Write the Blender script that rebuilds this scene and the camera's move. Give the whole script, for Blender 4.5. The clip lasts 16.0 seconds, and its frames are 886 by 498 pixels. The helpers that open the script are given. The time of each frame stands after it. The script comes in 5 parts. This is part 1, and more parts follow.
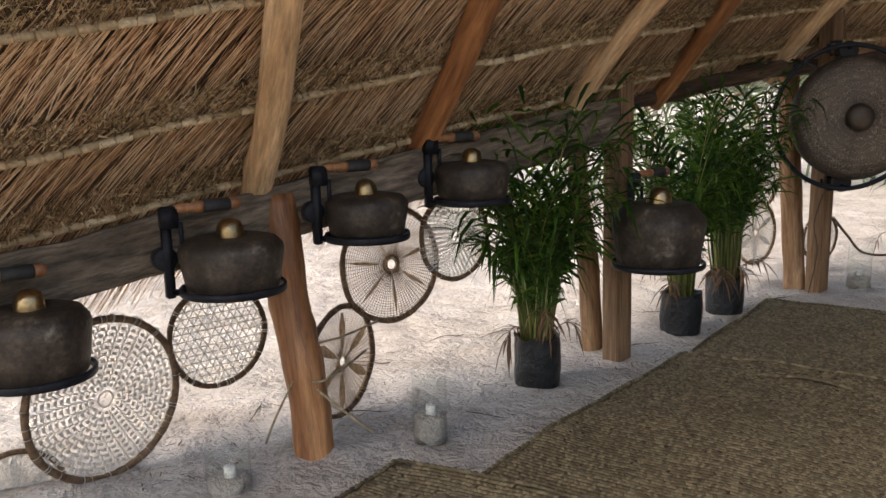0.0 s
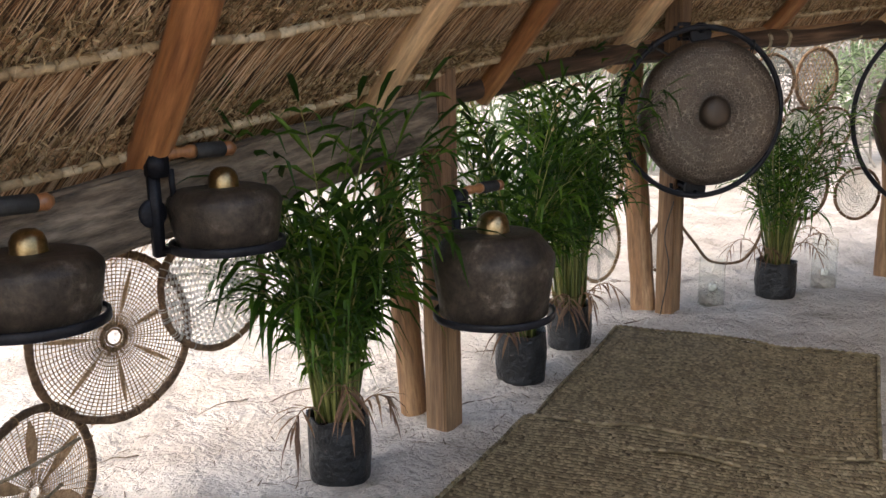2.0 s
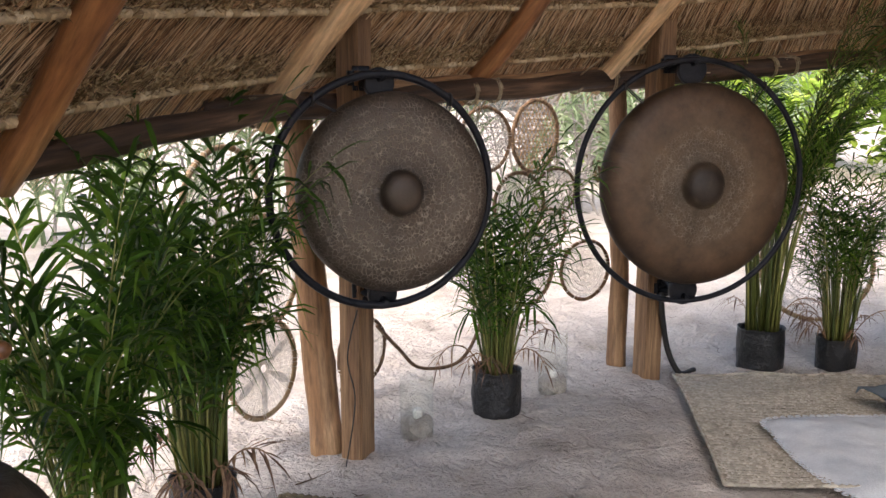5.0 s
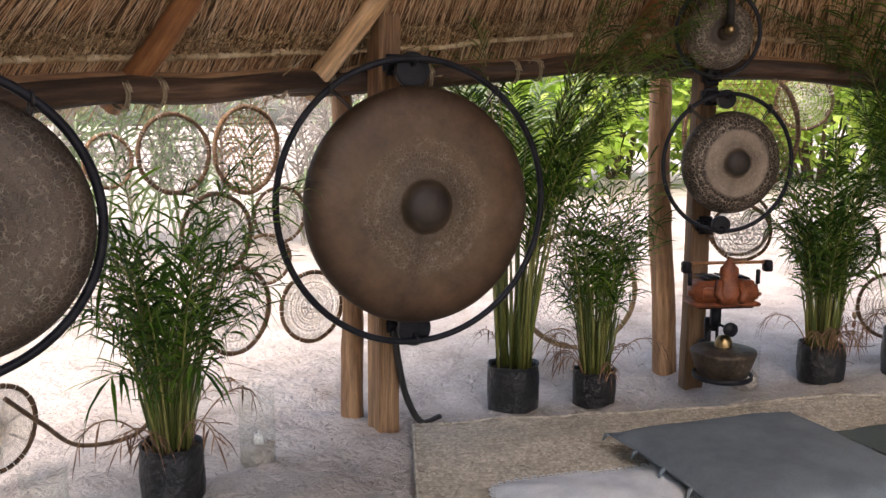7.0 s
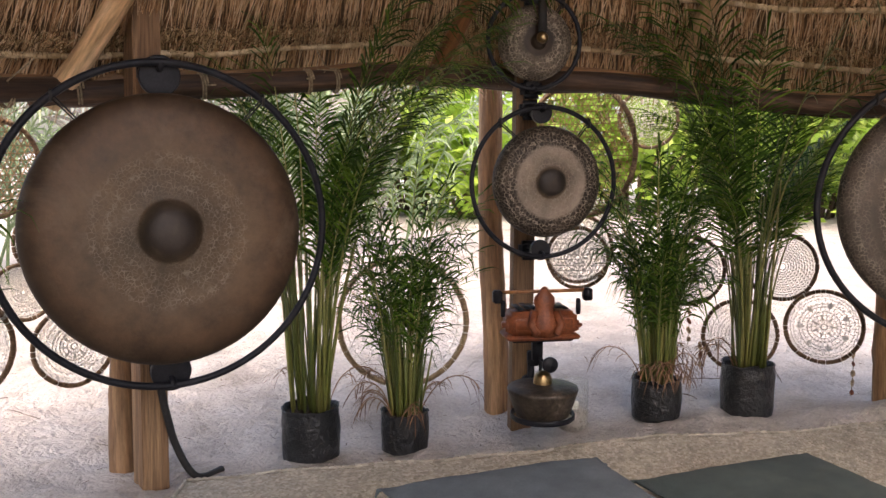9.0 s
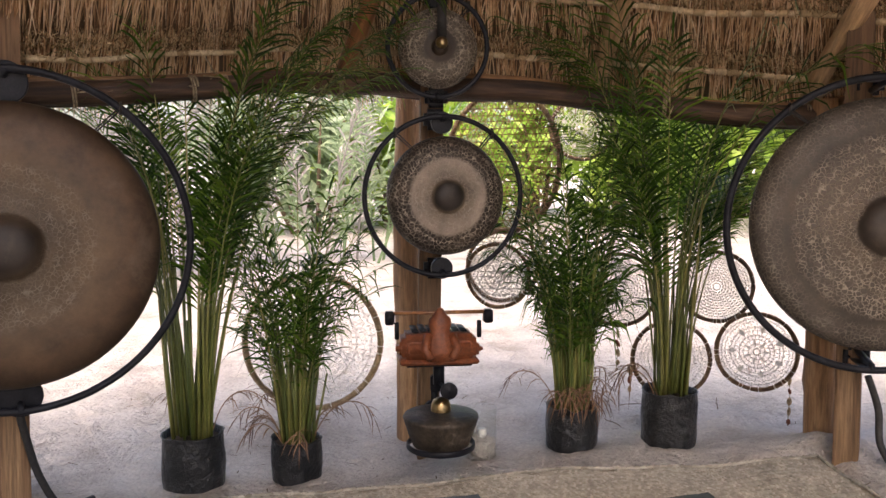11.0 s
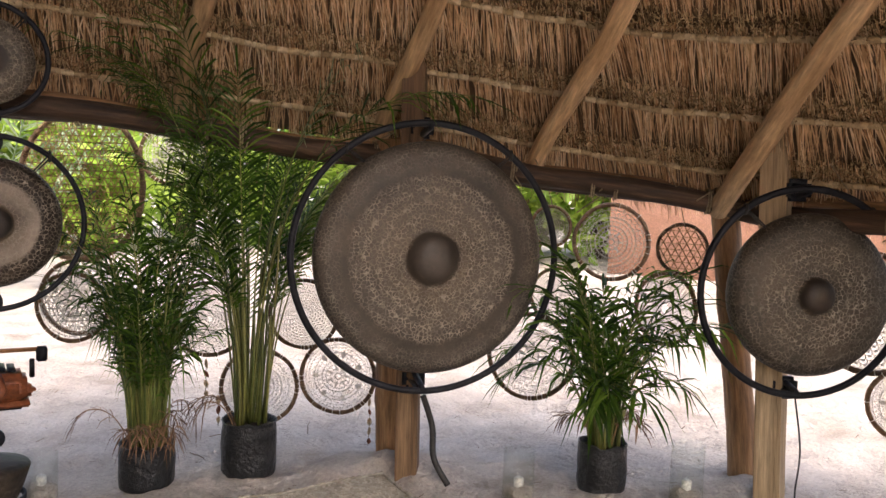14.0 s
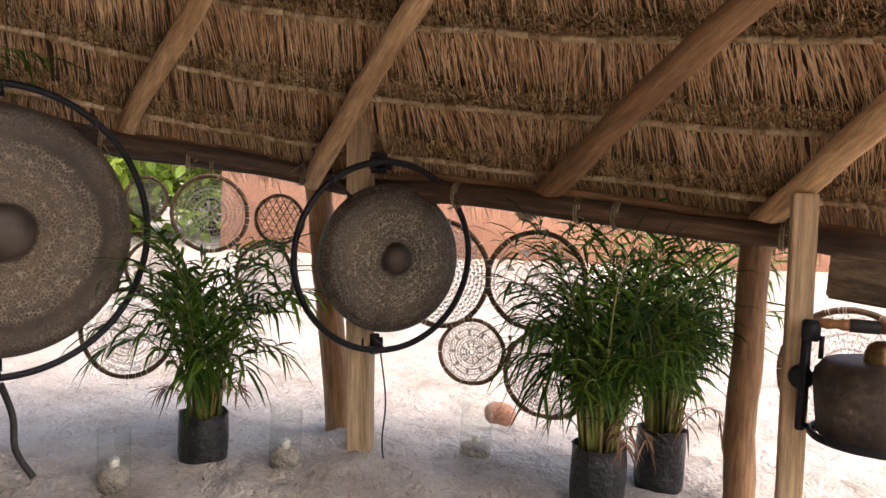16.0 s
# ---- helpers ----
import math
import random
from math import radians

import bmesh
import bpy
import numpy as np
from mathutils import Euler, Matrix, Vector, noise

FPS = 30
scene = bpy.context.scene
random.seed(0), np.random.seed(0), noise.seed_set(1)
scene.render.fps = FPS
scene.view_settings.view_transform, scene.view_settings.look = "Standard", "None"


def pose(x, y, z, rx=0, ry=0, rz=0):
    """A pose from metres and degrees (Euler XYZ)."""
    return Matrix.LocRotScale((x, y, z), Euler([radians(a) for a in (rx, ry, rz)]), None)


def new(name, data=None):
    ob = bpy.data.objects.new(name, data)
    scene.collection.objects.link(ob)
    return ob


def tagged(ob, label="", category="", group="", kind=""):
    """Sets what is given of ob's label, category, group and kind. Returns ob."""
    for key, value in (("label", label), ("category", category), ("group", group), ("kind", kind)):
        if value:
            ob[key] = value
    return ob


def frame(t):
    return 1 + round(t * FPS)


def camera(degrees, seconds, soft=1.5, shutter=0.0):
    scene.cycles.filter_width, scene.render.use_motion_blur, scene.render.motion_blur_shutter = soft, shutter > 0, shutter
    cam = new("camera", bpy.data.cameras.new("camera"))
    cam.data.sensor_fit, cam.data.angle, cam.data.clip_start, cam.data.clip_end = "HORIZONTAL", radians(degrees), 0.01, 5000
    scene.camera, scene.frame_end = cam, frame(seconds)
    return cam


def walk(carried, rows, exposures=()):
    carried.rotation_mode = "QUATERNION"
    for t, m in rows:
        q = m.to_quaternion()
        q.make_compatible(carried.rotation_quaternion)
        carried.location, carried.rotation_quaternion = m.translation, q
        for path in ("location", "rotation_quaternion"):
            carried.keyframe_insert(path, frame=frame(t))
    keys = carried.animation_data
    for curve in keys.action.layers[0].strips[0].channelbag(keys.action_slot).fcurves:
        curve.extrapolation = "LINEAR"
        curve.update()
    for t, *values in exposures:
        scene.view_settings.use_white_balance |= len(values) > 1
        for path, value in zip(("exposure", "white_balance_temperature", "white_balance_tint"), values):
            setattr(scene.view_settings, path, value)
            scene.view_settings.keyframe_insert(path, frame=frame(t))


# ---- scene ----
cam = camera(55.3, 16.0)
METRES, EYE, TILT, LEAN, TURN = 6.0, 1.38, -10.0, 1.5, 0.0
ROWS = [
    (0.0, 0.0, 0.0, 0.0, -0.0, 0.0, 0.0),
    (0.5, 0.0065, 0.0477, 0.0069, -2.83, -1.07, 0.69),
    (1.0, 0.0197, 0.1017, 0.0165, -5.41, -2.13, 0.98),
    (1.5, 0.0306, 0.1433, 0.0266, -7.78, -1.89, 1.34),
    (2.0, 0.0434, 0.1887, 0.0383, -11.47, -1.14, 1.83),
    (2.5, 0.0624, 0.2276, 0.0522, -14.92, -0.16, 2.19),
    (3.0, 0.0868, 0.2677, 0.0643, -17.68, -0.05, 2.53),
    (5.5, 0.2337, 0.4149, 0.1023, -31.92, 0.25, 4.11),
    (6.0, 0.2724, 0.436, 0.1055, -36.01, 0.2, 4.69),
    (6.5, 0.3126, 0.4458, 0.1046, -38.47, 0.12, 5.25),
    (7.0, 0.3584, 0.4448, 0.1052, -39.57, 0.26, 5.41),
    (7.5, 0.3949, 0.4448, 0.0988, -41.53, 0.99, 5.59),
    (8.0, 0.4374, 0.4406, 0.092, -42.2, 1.12, 5.77),
    (8.5, 0.4689, 0.4337, 0.0948, -43.45, 1.39, 6.01),
    (9.0, 0.504, 0.4183, 0.0945, -43.11, 1.73, 5.93),
    (11.5, 0.6226, 0.3681, 0.0921, -41.55, 2.53, 5.47),
    (12.0, 0.6366, 0.3511, 0.0927, -42.94, 2.74, 5.4),
    (12.5, 0.647, 0.3387, 0.0926, -46.81, 2.76, 5.3),
    (13.0, 0.6539, 0.3309, 0.0941, -51.66, 2.34, 5.56),
    (13.5, 0.6543, 0.326, 0.0942, -57.25, 2.08, 5.85),
    (14.0, 0.6508, 0.3229, 0.094, -63.83, 1.49, 6.16),
    (14.5, 0.6492, 0.3187, 0.0934, -70.43, 0.57, 6.41),
    (15.0, 0.6471, 0.3187, 0.0918, -76.94, -0.76, 6.64),
    (15.5, 0.6452, 0.3124, 0.0887, -83.16, -2.01, 6.99),
    (16.0, 0.6432, 0.3045, 0.0863, -89.42, -3.06, 7.14),
]
walk(cam, [(t, pose(0, 0, EYE, TILT, LEAN, TURN) @ pose(METRES * x, METRES * y, METRES * z, 90 + pitch, roll, yaw)) for t, x, y, z, yaw, pitch, roll in ROWS], [(0, 1.14, 7050, 10), (3, 1.78, 6850, 11), (5.5, 1.78, 7000, 15), (9, 1.82, 7200, 19), (12.5, 1.86, 7200, 18), (16, 1.74, 7200, 16)])

# ---- light ----
world = bpy.data.worlds.new("sky")
scene.world = world
world.use_nodes = True
wn = world.node_tree
sky = wn.nodes.new("ShaderNodeTexSky")
sky.sky_type = "NISHITA"
sky.sun_disc = False
SUN_UP, SUN_TURN = 55, 234
sky.sun_elevation, sky.sun_rotation = radians(SUN_UP), radians(SUN_TURN)
sky.dust_density = 4.0
wn.links.new(sky.outputs[0], wn.nodes["Background"].inputs[0])
wn.nodes["Background"].inputs[1].default_value = 0.15
sun = new("sun", bpy.data.lights.new("sun", "SUN"))
sun.data.energy, sun.data.angle, sun.data.color = 1.0, radians(70), (1.0, 0.97, 0.92)
sun.matrix_world = pose(0, 0, 20, 90 - SUN_UP, 0, 180 - SUN_TURN)


# ---- materials ----
def node(nt, kind, **inputs):
    n = nt.nodes.new(kind)
    for key, value in inputs.items():
        n.inputs[key.replace("_", " ")].default_value = value
    return n


def ramp(nt, stops, fac):
    n = nt.nodes.new("ShaderNodeValToRGB")
    els = n.color_ramp.elements
    while len(els) < len(stops):
        els.new(0.5)
    for e, (p, c) in zip(els, stops):
        e.position, e.color = p, (*c, 1)
    nt.links.new(fac, n.inputs[0])
    return n


def surface(name, stops, scale=6.0, stretch=(1, 1, 1), rough=0.7, metal=0.0, bump=0.3, fine=60.0, grain=0.35, vary=0.15, through_light=0.0, islands=False, spec=0.5, lumps=0.0):
    """A material: large noise through a colour ramp, fine grain over it, bump from both, and a change from piece to piece."""
    m = bpy.data.materials.new(name)
    m.use_nodes = True
    nt = m.node_tree
    b = nt.nodes["Principled BSDF"]
    co = nt.nodes.new("ShaderNodeTexCoord")
    mp = node(nt, "ShaderNodeMapping", Scale=stretch)
    nt.links.new(co.outputs["Object"], mp.inputs[0])
    n1 = node(nt, "ShaderNodeTexNoise", Scale=scale, Detail=5.0, Roughness=0.62)
    n2 = node(nt, "ShaderNodeTexNoise", Scale=fine, Detail=4.0, Roughness=0.7)
    nt.links.new(mp.outputs[0], n1.inputs[0])
    nt.links.new(mp.outputs[0], n2.inputs[0])
    fac = n1.outputs[0]
    if islands:
        geo = nt.nodes.new("ShaderNodeNewGeometry")
        mx = node(nt, "ShaderNodeMix", Factor=0.6)
        nt.links.new(n1.outputs[0], mx.inputs[2])
        nt.links.new(geo.outputs["Random Per Island"], mx.inputs[3])
        fac = mx.outputs[0]
    col = ramp(nt, stops, fac)
    g = node(nt, "ShaderNodeMapRange", From_Min=0.3, From_Max=0.7, To_Min=1 - grain, To_Max=1 + grain)
    nt.links.new(n2.outputs[0], g.inputs[0])
    info = nt.nodes.new("ShaderNodeObjectInfo")
    v = node(nt, "ShaderNodeMapRange", To_Min=1 - vary, To_Max=1 + vary)
    nt.links.new(info.outputs["Random"], v.inputs[0])
    mul = nt.nodes.new("ShaderNodeMath")
    mul.operation = "MULTIPLY"
    nt.links.new(g.outputs[0], mul.inputs[0])
    nt.links.new(v.outputs[0], mul.inputs[1])
    hs = nt.nodes.new("ShaderNodeHueSaturation")
    nt.links.new(col.outputs[0], hs.inputs["Color"])
    nt.links.new(mul.outputs[0], hs.inputs["Value"])
    nt.links.new(hs.outputs[0], b.inputs["Base Color"])
    b.inputs["Roughness"].default_value = rough
    b.inputs["Metallic"].default_value = metal
    b.inputs["Specular IOR Level"].default_value = spec
    if bump:
        add = nt.nodes.new("ShaderNodeMath")
        add.operation = "MULTIPLY_ADD"
        add.inputs[1].default_value = 0.5
        nt.links.new(n2.outputs[0], add.inputs[0])
        nt.links.new(n1.outputs[0], add.inputs[2])
        bp = node(nt, "ShaderNodeBump", Strength=bump, Distance=0.02 if lumps == 0 else lumps)
        nt.links.new(add.outputs[0], bp.inputs["Height"])
        nt.links.new(bp.outputs[0], b.inputs["Normal"])
    if through_light:
        tl = nt.nodes.new("ShaderNodeBsdfTranslucent")
        nt.links.new(hs.outputs[0], tl.inputs[0])
        mix = node(nt, "ShaderNodeMixShader", Fac=through_light)
        nt.links.new(b.outputs[0], mix.inputs[1])
        nt.links.new(tl.outputs[0], mix.inputs[2])
        nt.links.new(mix.outputs[0], nt.nodes["Material Output"].inputs[0])
    return m


def gong_metal(name, zones, speckle, radius, amount=0.5):
    """Aged bronze in rings: base tone by the distance from the axis, with a hammered, pitted relief."""
    m = bpy.data.materials.new(name)
    m.use_nodes = True
    nt = m.node_tree
    b = nt.nodes["Principled BSDF"]
    co = nt.nodes.new("ShaderNodeTexCoord")
    sep = nt.nodes.new("ShaderNodeSeparateXYZ")
    nt.links.new(co.outputs["Object"], sep.inputs[0])
    cmb = nt.nodes.new("ShaderNodeCombineXYZ")
    nt.links.new(sep.outputs[0], cmb.inputs[0])
    nt.links.new(sep.outputs[1], cmb.inputs[1])
    ln = nt.nodes.new("ShaderNodeVectorMath")
    ln.operation = "LENGTH"
    nt.links.new(cmb.outputs[0], ln.inputs[0])
    wob = node(nt, "ShaderNodeTexNoise", Scale=7.0, Detail=4.0)
    nt.links.new(co.outputs["Object"], wob.inputs[0])
    ws = node(nt, "ShaderNodeMapRange", To_Min=-0.05, To_Max=0.05)
    nt.links.new(wob.outputs[0], ws.inputs[0])
    rad = nt.nodes.new("ShaderNodeMath")
    rad.operation = "MULTIPLY_ADD"
    rad.inputs[1].default_value = 1 / radius
    nt.links.new(ln.outputs["Value"], rad.inputs[0])
    nt.links.new(ws.outputs[0], rad.inputs[2])
    col = ramp(nt, zones, rad.outputs[0])
    mask = ramp(nt, speckle, rad.outputs[0])
    vo = node(nt, "ShaderNodeTexVoronoi", Scale=58.0)
    vo.feature = "DISTANCE_TO_EDGE"
    dis = node(nt, "ShaderNodeTexNoise", Scale=30.0, Detail=4.0)
    nt.links.new(co.outputs["Object"], dis.inputs[0])
    mixv = node(nt, "ShaderNodeMix", Factor=0.022)
    mixv.data_type = "VECTOR"
    nt.links.new(co.outputs["Object"], mixv.inputs[4])
    nt.links.new(dis.outputs["Color"], mixv.inputs[5])
    nt.links.new(mixv.outputs[1], vo.inputs["Vector"])
    edge = node(nt, "ShaderNodeMapRange", From_Min=0.01, From_Max=0.12, To_Min=1.0, To_Max=0.0)
    nt.links.new(vo.outputs["Distance"], edge.inputs[0])
    pat = node(nt, "ShaderNodeTexNoise", Scale=16.0, Detail=6.0, Roughness=0.7)
    nt.links.new(co.outputs["Object"], pat.inputs[0])
    pm = node(nt, "ShaderNodeMapRange", From_Min=0.34, From_Max=0.56)
    nt.links.new(pat.outputs[0], pm.inputs[0])
    a = nt.nodes.new("ShaderNodeMath")
    a.operation = "MULTIPLY"
    nt.links.new(edge.outputs[0], a.inputs[0])
    nt.links.new(pm.outputs[0], a.inputs[1])
    a2 = nt.nodes.new("ShaderNodeMath")
    a2.operation = "MULTIPLY"
    nt.links.new(a.outputs[0], a2.inputs[0])
    nt.links.new(mask.outputs[0], a2.inputs[1])
    turns = nt.nodes.new("ShaderNodeMath")
    turns.operation = "MULTIPLY"
    turns.inputs[1].default_value = 62.0
    nt.links.new(rad.outputs[0], turns.inputs[0])
    wave = nt.nodes.new("ShaderNodeMath")
    wave.operation = "SINE"
    nt.links.new(turns.outputs[0], wave.inputs[0])
    rings = node(nt, "ShaderNodeMapRange", From_Min=-1.0, From_Max=1.0, To_Min=0.5, To_Max=1.2)
    nt.links.new(wave.outputs[0], rings.inputs[0])
    ringed = nt.nodes.new("ShaderNodeMath")
    ringed.operation = "MULTIPLY"
    nt.links.new(a2.outputs[0], ringed.inputs[0])
    nt.links.new(rings.outputs[0], ringed.inputs[1])
    a3 = nt.nodes.new("ShaderNodeMath")
    a3.operation = "MULTIPLY"
    a3.inputs[1].default_value = amount * 2.1
    nt.links.new(ringed.outputs[0], a3.inputs[0])
    grime = node(nt, "ShaderNodeTexNoise", Scale=5.0, Detail=7.0, Roughness=0.7)
    nt.links.new(co.outputs["Object"], grime.inputs[0])
    gr = node(nt, "ShaderNodeMapRange", From_Min=0.3, From_Max=0.7, To_Min=0.5, To_Max=1.5)
    nt.links.new(grime.outputs[0], gr.inputs[0])
    hs = nt.nodes.new("ShaderNodeHueSaturation")
    nt.links.new(col.outputs[0], hs.inputs["Color"])
    nt.links.new(gr.outputs[0], hs.inputs["Value"])
    stain = node(nt, "ShaderNodeTexNoise", Scale=3.2, Detail=9.0, Roughness=0.72, Distortion=0.8)
    nt.links.new(co.outputs["Object"], stain.inputs[0])
    sm = node(nt, "ShaderNodeMapRange", From_Min=0.52, From_Max=0.72, To_Min=0.0, To_Max=0.55)
    nt.links.new(stain.outputs[0], sm.inputs[0])
    patina = nt.nodes.new("ShaderNodeMix")
    patina.data_type = "RGBA"
    nt.links.new(sm.outputs[0], patina.inputs[0])
    nt.links.new(hs.outputs[0], patina.inputs[6])
    patina.inputs[7].default_value = (0.17, 0.125, 0.085, 1)
    mx = nt.nodes.new("ShaderNodeMix")
    mx.data_type = "RGBA"
    nt.links.new(a3.outputs[0], mx.inputs[0])
    nt.links.new(patina.outputs[2], mx.inputs[6])
    mx.inputs[7].default_value = (0.44, 0.37, 0.29, 1)
    nt.links.new(mx.outputs[2], b.inputs["Base Color"])
    b.inputs["Metallic"].default_value = 0.3
    rg = node(nt, "ShaderNodeMapRange", To_Min=0.42, To_Max=0.68)
    nt.links.new(grime.outputs[0], rg.inputs[0])
    nt.links.new(rg.outputs[0], b.inputs["Roughness"])
    hsum = nt.nodes.new("ShaderNodeMath")
    hsum.operation = "MULTIPLY_ADD"
    hsum.inputs[1].default_value = 0.6
    nt.links.new(a2.outputs[0], hsum.inputs[0])
    nt.links.new(grime.outputs[0], hsum.inputs[2])
    bp = node(nt, "ShaderNodeBump", Strength=0.7, Distance=0.008)
    nt.links.new(hsum.outputs[0], bp.inputs["Height"])
    nt.links.new(bp.outputs[0], b.inputs["Normal"])
    return m


def sand_surface():
    """Pale sand: large tone, damp and trodden patches, soft lumps and dents as relief."""
    m = surface("sand", [(0.28, (0.41, 0.355, 0.3)), (0.5, (0.59, 0.53, 0.47)), (0.72, (0.68, 0.625, 0.565))], 2.2, rough=0.95, bump=0, fine=55, grain=0.16, vary=0, spec=0.1)
    nt = m.node_tree
    co = nt.nodes.new("ShaderNodeTexCoord")
    lump = node(nt, "ShaderNodeTexNoise", Scale=6.5, Detail=7.0, Roughness=0.6, Distortion=0.6)
    dent = node(nt, "ShaderNodeTexVoronoi", Scale=3.6, Randomness=1.0)
    dent.feature = "SMOOTH_F1"
    rip = node(nt, "ShaderNodeTexNoise", Scale=30.0, Detail=4.0, Roughness=0.65)
    for n in (lump, dent, rip):
        nt.links.new(co.outputs["Object"], n.inputs["Vector"])
    h1 = nt.nodes.new("ShaderNodeMath")
    h1.operation = "MULTIPLY_ADD"
    h1.inputs[1].default_value = 0.55
    nt.links.new(dent.outputs["Distance"], h1.inputs[0])
    nt.links.new(lump.outputs[0], h1.inputs[2])
    h2 = nt.nodes.new("ShaderNodeMath")
    h2.operation = "MULTIPLY_ADD"
    h2.inputs[1].default_value = 0.42
    nt.links.new(rip.outputs[0], h2.inputs[0])
    nt.links.new(h1.outputs[0], h2.inputs[2])
    bp = node(nt, "ShaderNodeBump", Strength=1.0, Distance=0.11)
    nt.links.new(h2.outputs[0], bp.inputs["Height"])
    nt.links.new(bp.outputs[0], nt.nodes["Principled BSDF"].inputs["Normal"])
    return m


SAND = sand_surface()
LOG = surface("peeled_log", [(0.25, (0.12, 0.055, 0.024)), (0.5, (0.27, 0.145, 0.068)), (0.75, (0.46, 0.285, 0.15))], 11, (1, 1, 0.1), rough=0.6, bump=0.5, fine=60, grain=0.45, vary=0.2)
REDLOG = surface("red_stained_log", [(0.25, (0.11, 0.036, 0.014)), (0.5, (0.3, 0.125, 0.045)), (0.75, (0.52, 0.27, 0.115))], 10, (1, 1, 0.1), rough=0.45, bump=0.45, fine=60, grain=0.4, vary=0.15)
RAFTER = surface("pale_rafter_pole", [(0.25, (0.26, 0.14, 0.06)), (0.48, (0.54, 0.35, 0.185)), (0.78, (0.78, 0.58, 0.36))], 11, (1, 1, 0.12), rough=0.65, bump=0.5, fine=60, grain=0.4, vary=0.22)
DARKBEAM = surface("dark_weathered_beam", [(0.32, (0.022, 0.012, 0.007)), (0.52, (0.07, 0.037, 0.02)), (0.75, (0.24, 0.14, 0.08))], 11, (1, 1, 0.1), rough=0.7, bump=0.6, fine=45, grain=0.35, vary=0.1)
TIMBER = surface("sawn_timber", [(0.25, (0.075, 0.038, 0.018)), (0.5, (0.19, 0.105, 0.052)), (0.8, (0.36, 0.225, 0.12))], 15, (1, 1, 0.05), rough=0.7, bump=0.5, fine=90, grain=0.5, vary=0.2)
NEWTIMBER = surface("pale_new_timber", [(0.25, (0.3, 0.2, 0.11)), (0.5, (0.44, 0.31, 0.18)), (0.8, (0.6, 0.46, 0.29))], 13, (1, 1, 0.05), rough=0.7, bump=0.4, fine=80, grain=0.45, vary=0.15)
PLANK = surface("grey_weathered_plank", [(0.3, (0.05, 0.036, 0.023)), (0.5, (0.14, 0.104, 0.07)), (0.74, (0.27, 0.21, 0.15))], 10, (0.2, 1, 1), rough=0.85, bump=0.9, fine=40, grain=0.5, vary=0)
THATCH = surface("dry_palm_thatch", [(0.12, (0.17, 0.076, 0.034)), (0.34, (0.48, 0.275, 0.14)), (0.58, (0.74, 0.495, 0.285)), (0.85, (0.9, 0.72, 0.49))], 3, rough=0.75, bump=0, fine=20, grain=0.25, vary=0.08, islands=True, spec=0.2, through_light=0.12)
TUFT = surface("ragged_grey_thatch", [(0.1, (0.07, 0.042, 0.02)), (0.45, (0.25, 0.165, 0.08)), (0.85, (0.6, 0.45, 0.26))], 4, rough=0.8, bump=0, fine=20, grain=0.2, vary=0.08, islands=True, spec=0.2)
# backing coloured far darker than the strands: shade between them put into its colour
UNDER = surface("shade_dark_thatch_backing", [(0.3, (0.06, 0.032, 0.015)), (0.7, (0.13, 0.075, 0.037))], 6, (1, 1, 1), rough=0.9, bump=0.4, vary=0)
BATTEN = surface("folded_leaf_batten", [(0.2, (0.3, 0.2, 0.1)), (0.5, (0.47, 0.34, 0.19)), (0.8, (0.6, 0.47, 0.3))], 9, rough=0.7, bump=0.2, vary=0.1, islands=True)
BLACK = surface("black_painted_steel", [(0.3, (0.008, 0.008, 0.011)), (0.7, (0.022, 0.023, 0.028))], 12, rough=0.42, bump=0.08, fine=120, grain=0.3, vary=0.1, spec=0.16)
BAG = surface("black_nursery_bag", [(0.3, (0.005, 0.006, 0.007)), (0.6, (0.013, 0.014, 0.016)), (0.8, (0.05, 0.05, 0.05))], 9, rough=0.33, bump=0.9, fine=30, grain=0.35, vary=0.15, lumps=0.03)
SOIL = surface("dark_soil", [(0.3, (0.02, 0.013, 0.008)), (0.7, (0.09, 0.06, 0.04))], 30, rough=0.95, bump=0.8)
LEAF = surface("palm_leaf", [(0.2, (0.018, 0.048, 0.006)), (0.5, (0.052, 0.12, 0.012)), (0.75, (0.125, 0.22, 0.024)), (0.95, (0.27, 0.33, 0.05))], 4, rough=0.45, bump=0, fine=25, grain=0.15, vary=0.2, through_light=0.42, islands=True, spec=0.3)
PALELEAF = surface("yellowing_palm_leaf", [(0.2, (0.1, 0.15, 0.03)), (0.6, (0.24, 0.29, 0.06)), (0.9, (0.34, 0.34, 0.1))], 4, rough=0.45, bump=0, vary=0.15, through_light=0.4, islands=True)
DRYLEAF = surface("dry_brown_leaf", [(0.2, (0.1, 0.05, 0.03)), (0.7, (0.26, 0.15, 0.08))], 6, rough=0.7, bump=0, vary=0.2, islands=True)
CANE = surface("palm_cane", [(0.2, (0.06, 0.085, 0.018)), (0.5, (0.14, 0.16, 0.035)), (0.85, (0.28, 0.26, 0.08))], 8, (1, 1, 0.3), rough=0.5, bump=0.1, vary=0.2, islands=True)
VINE = surface("wrapped_vine_hoop", [(0.25, (0.07, 0.04, 0.02)), (0.5, (0.17, 0.1, 0.055)), (0.8, (0.3, 0.2, 0.11))], 22, rough=0.8, bump=0.7, fine=90, vary=0.3)
PALEVINE = surface("pale_rattan_hoop", [(0.25, (0.22, 0.14, 0.07)), (0.5, (0.36, 0.25, 0.14)), (0.8, (0.5, 0.38, 0.23))], 22, rough=0.7, bump=0.5, fine=90, vary=0.15)
THREAD = surface("cotton_thread", [(0.3, (0.68, 0.63, 0.56)), (0.7, (0.82, 0.78, 0.71))], 20, rough=0.9, bump=0, vary=0.12, through_light=0.45)
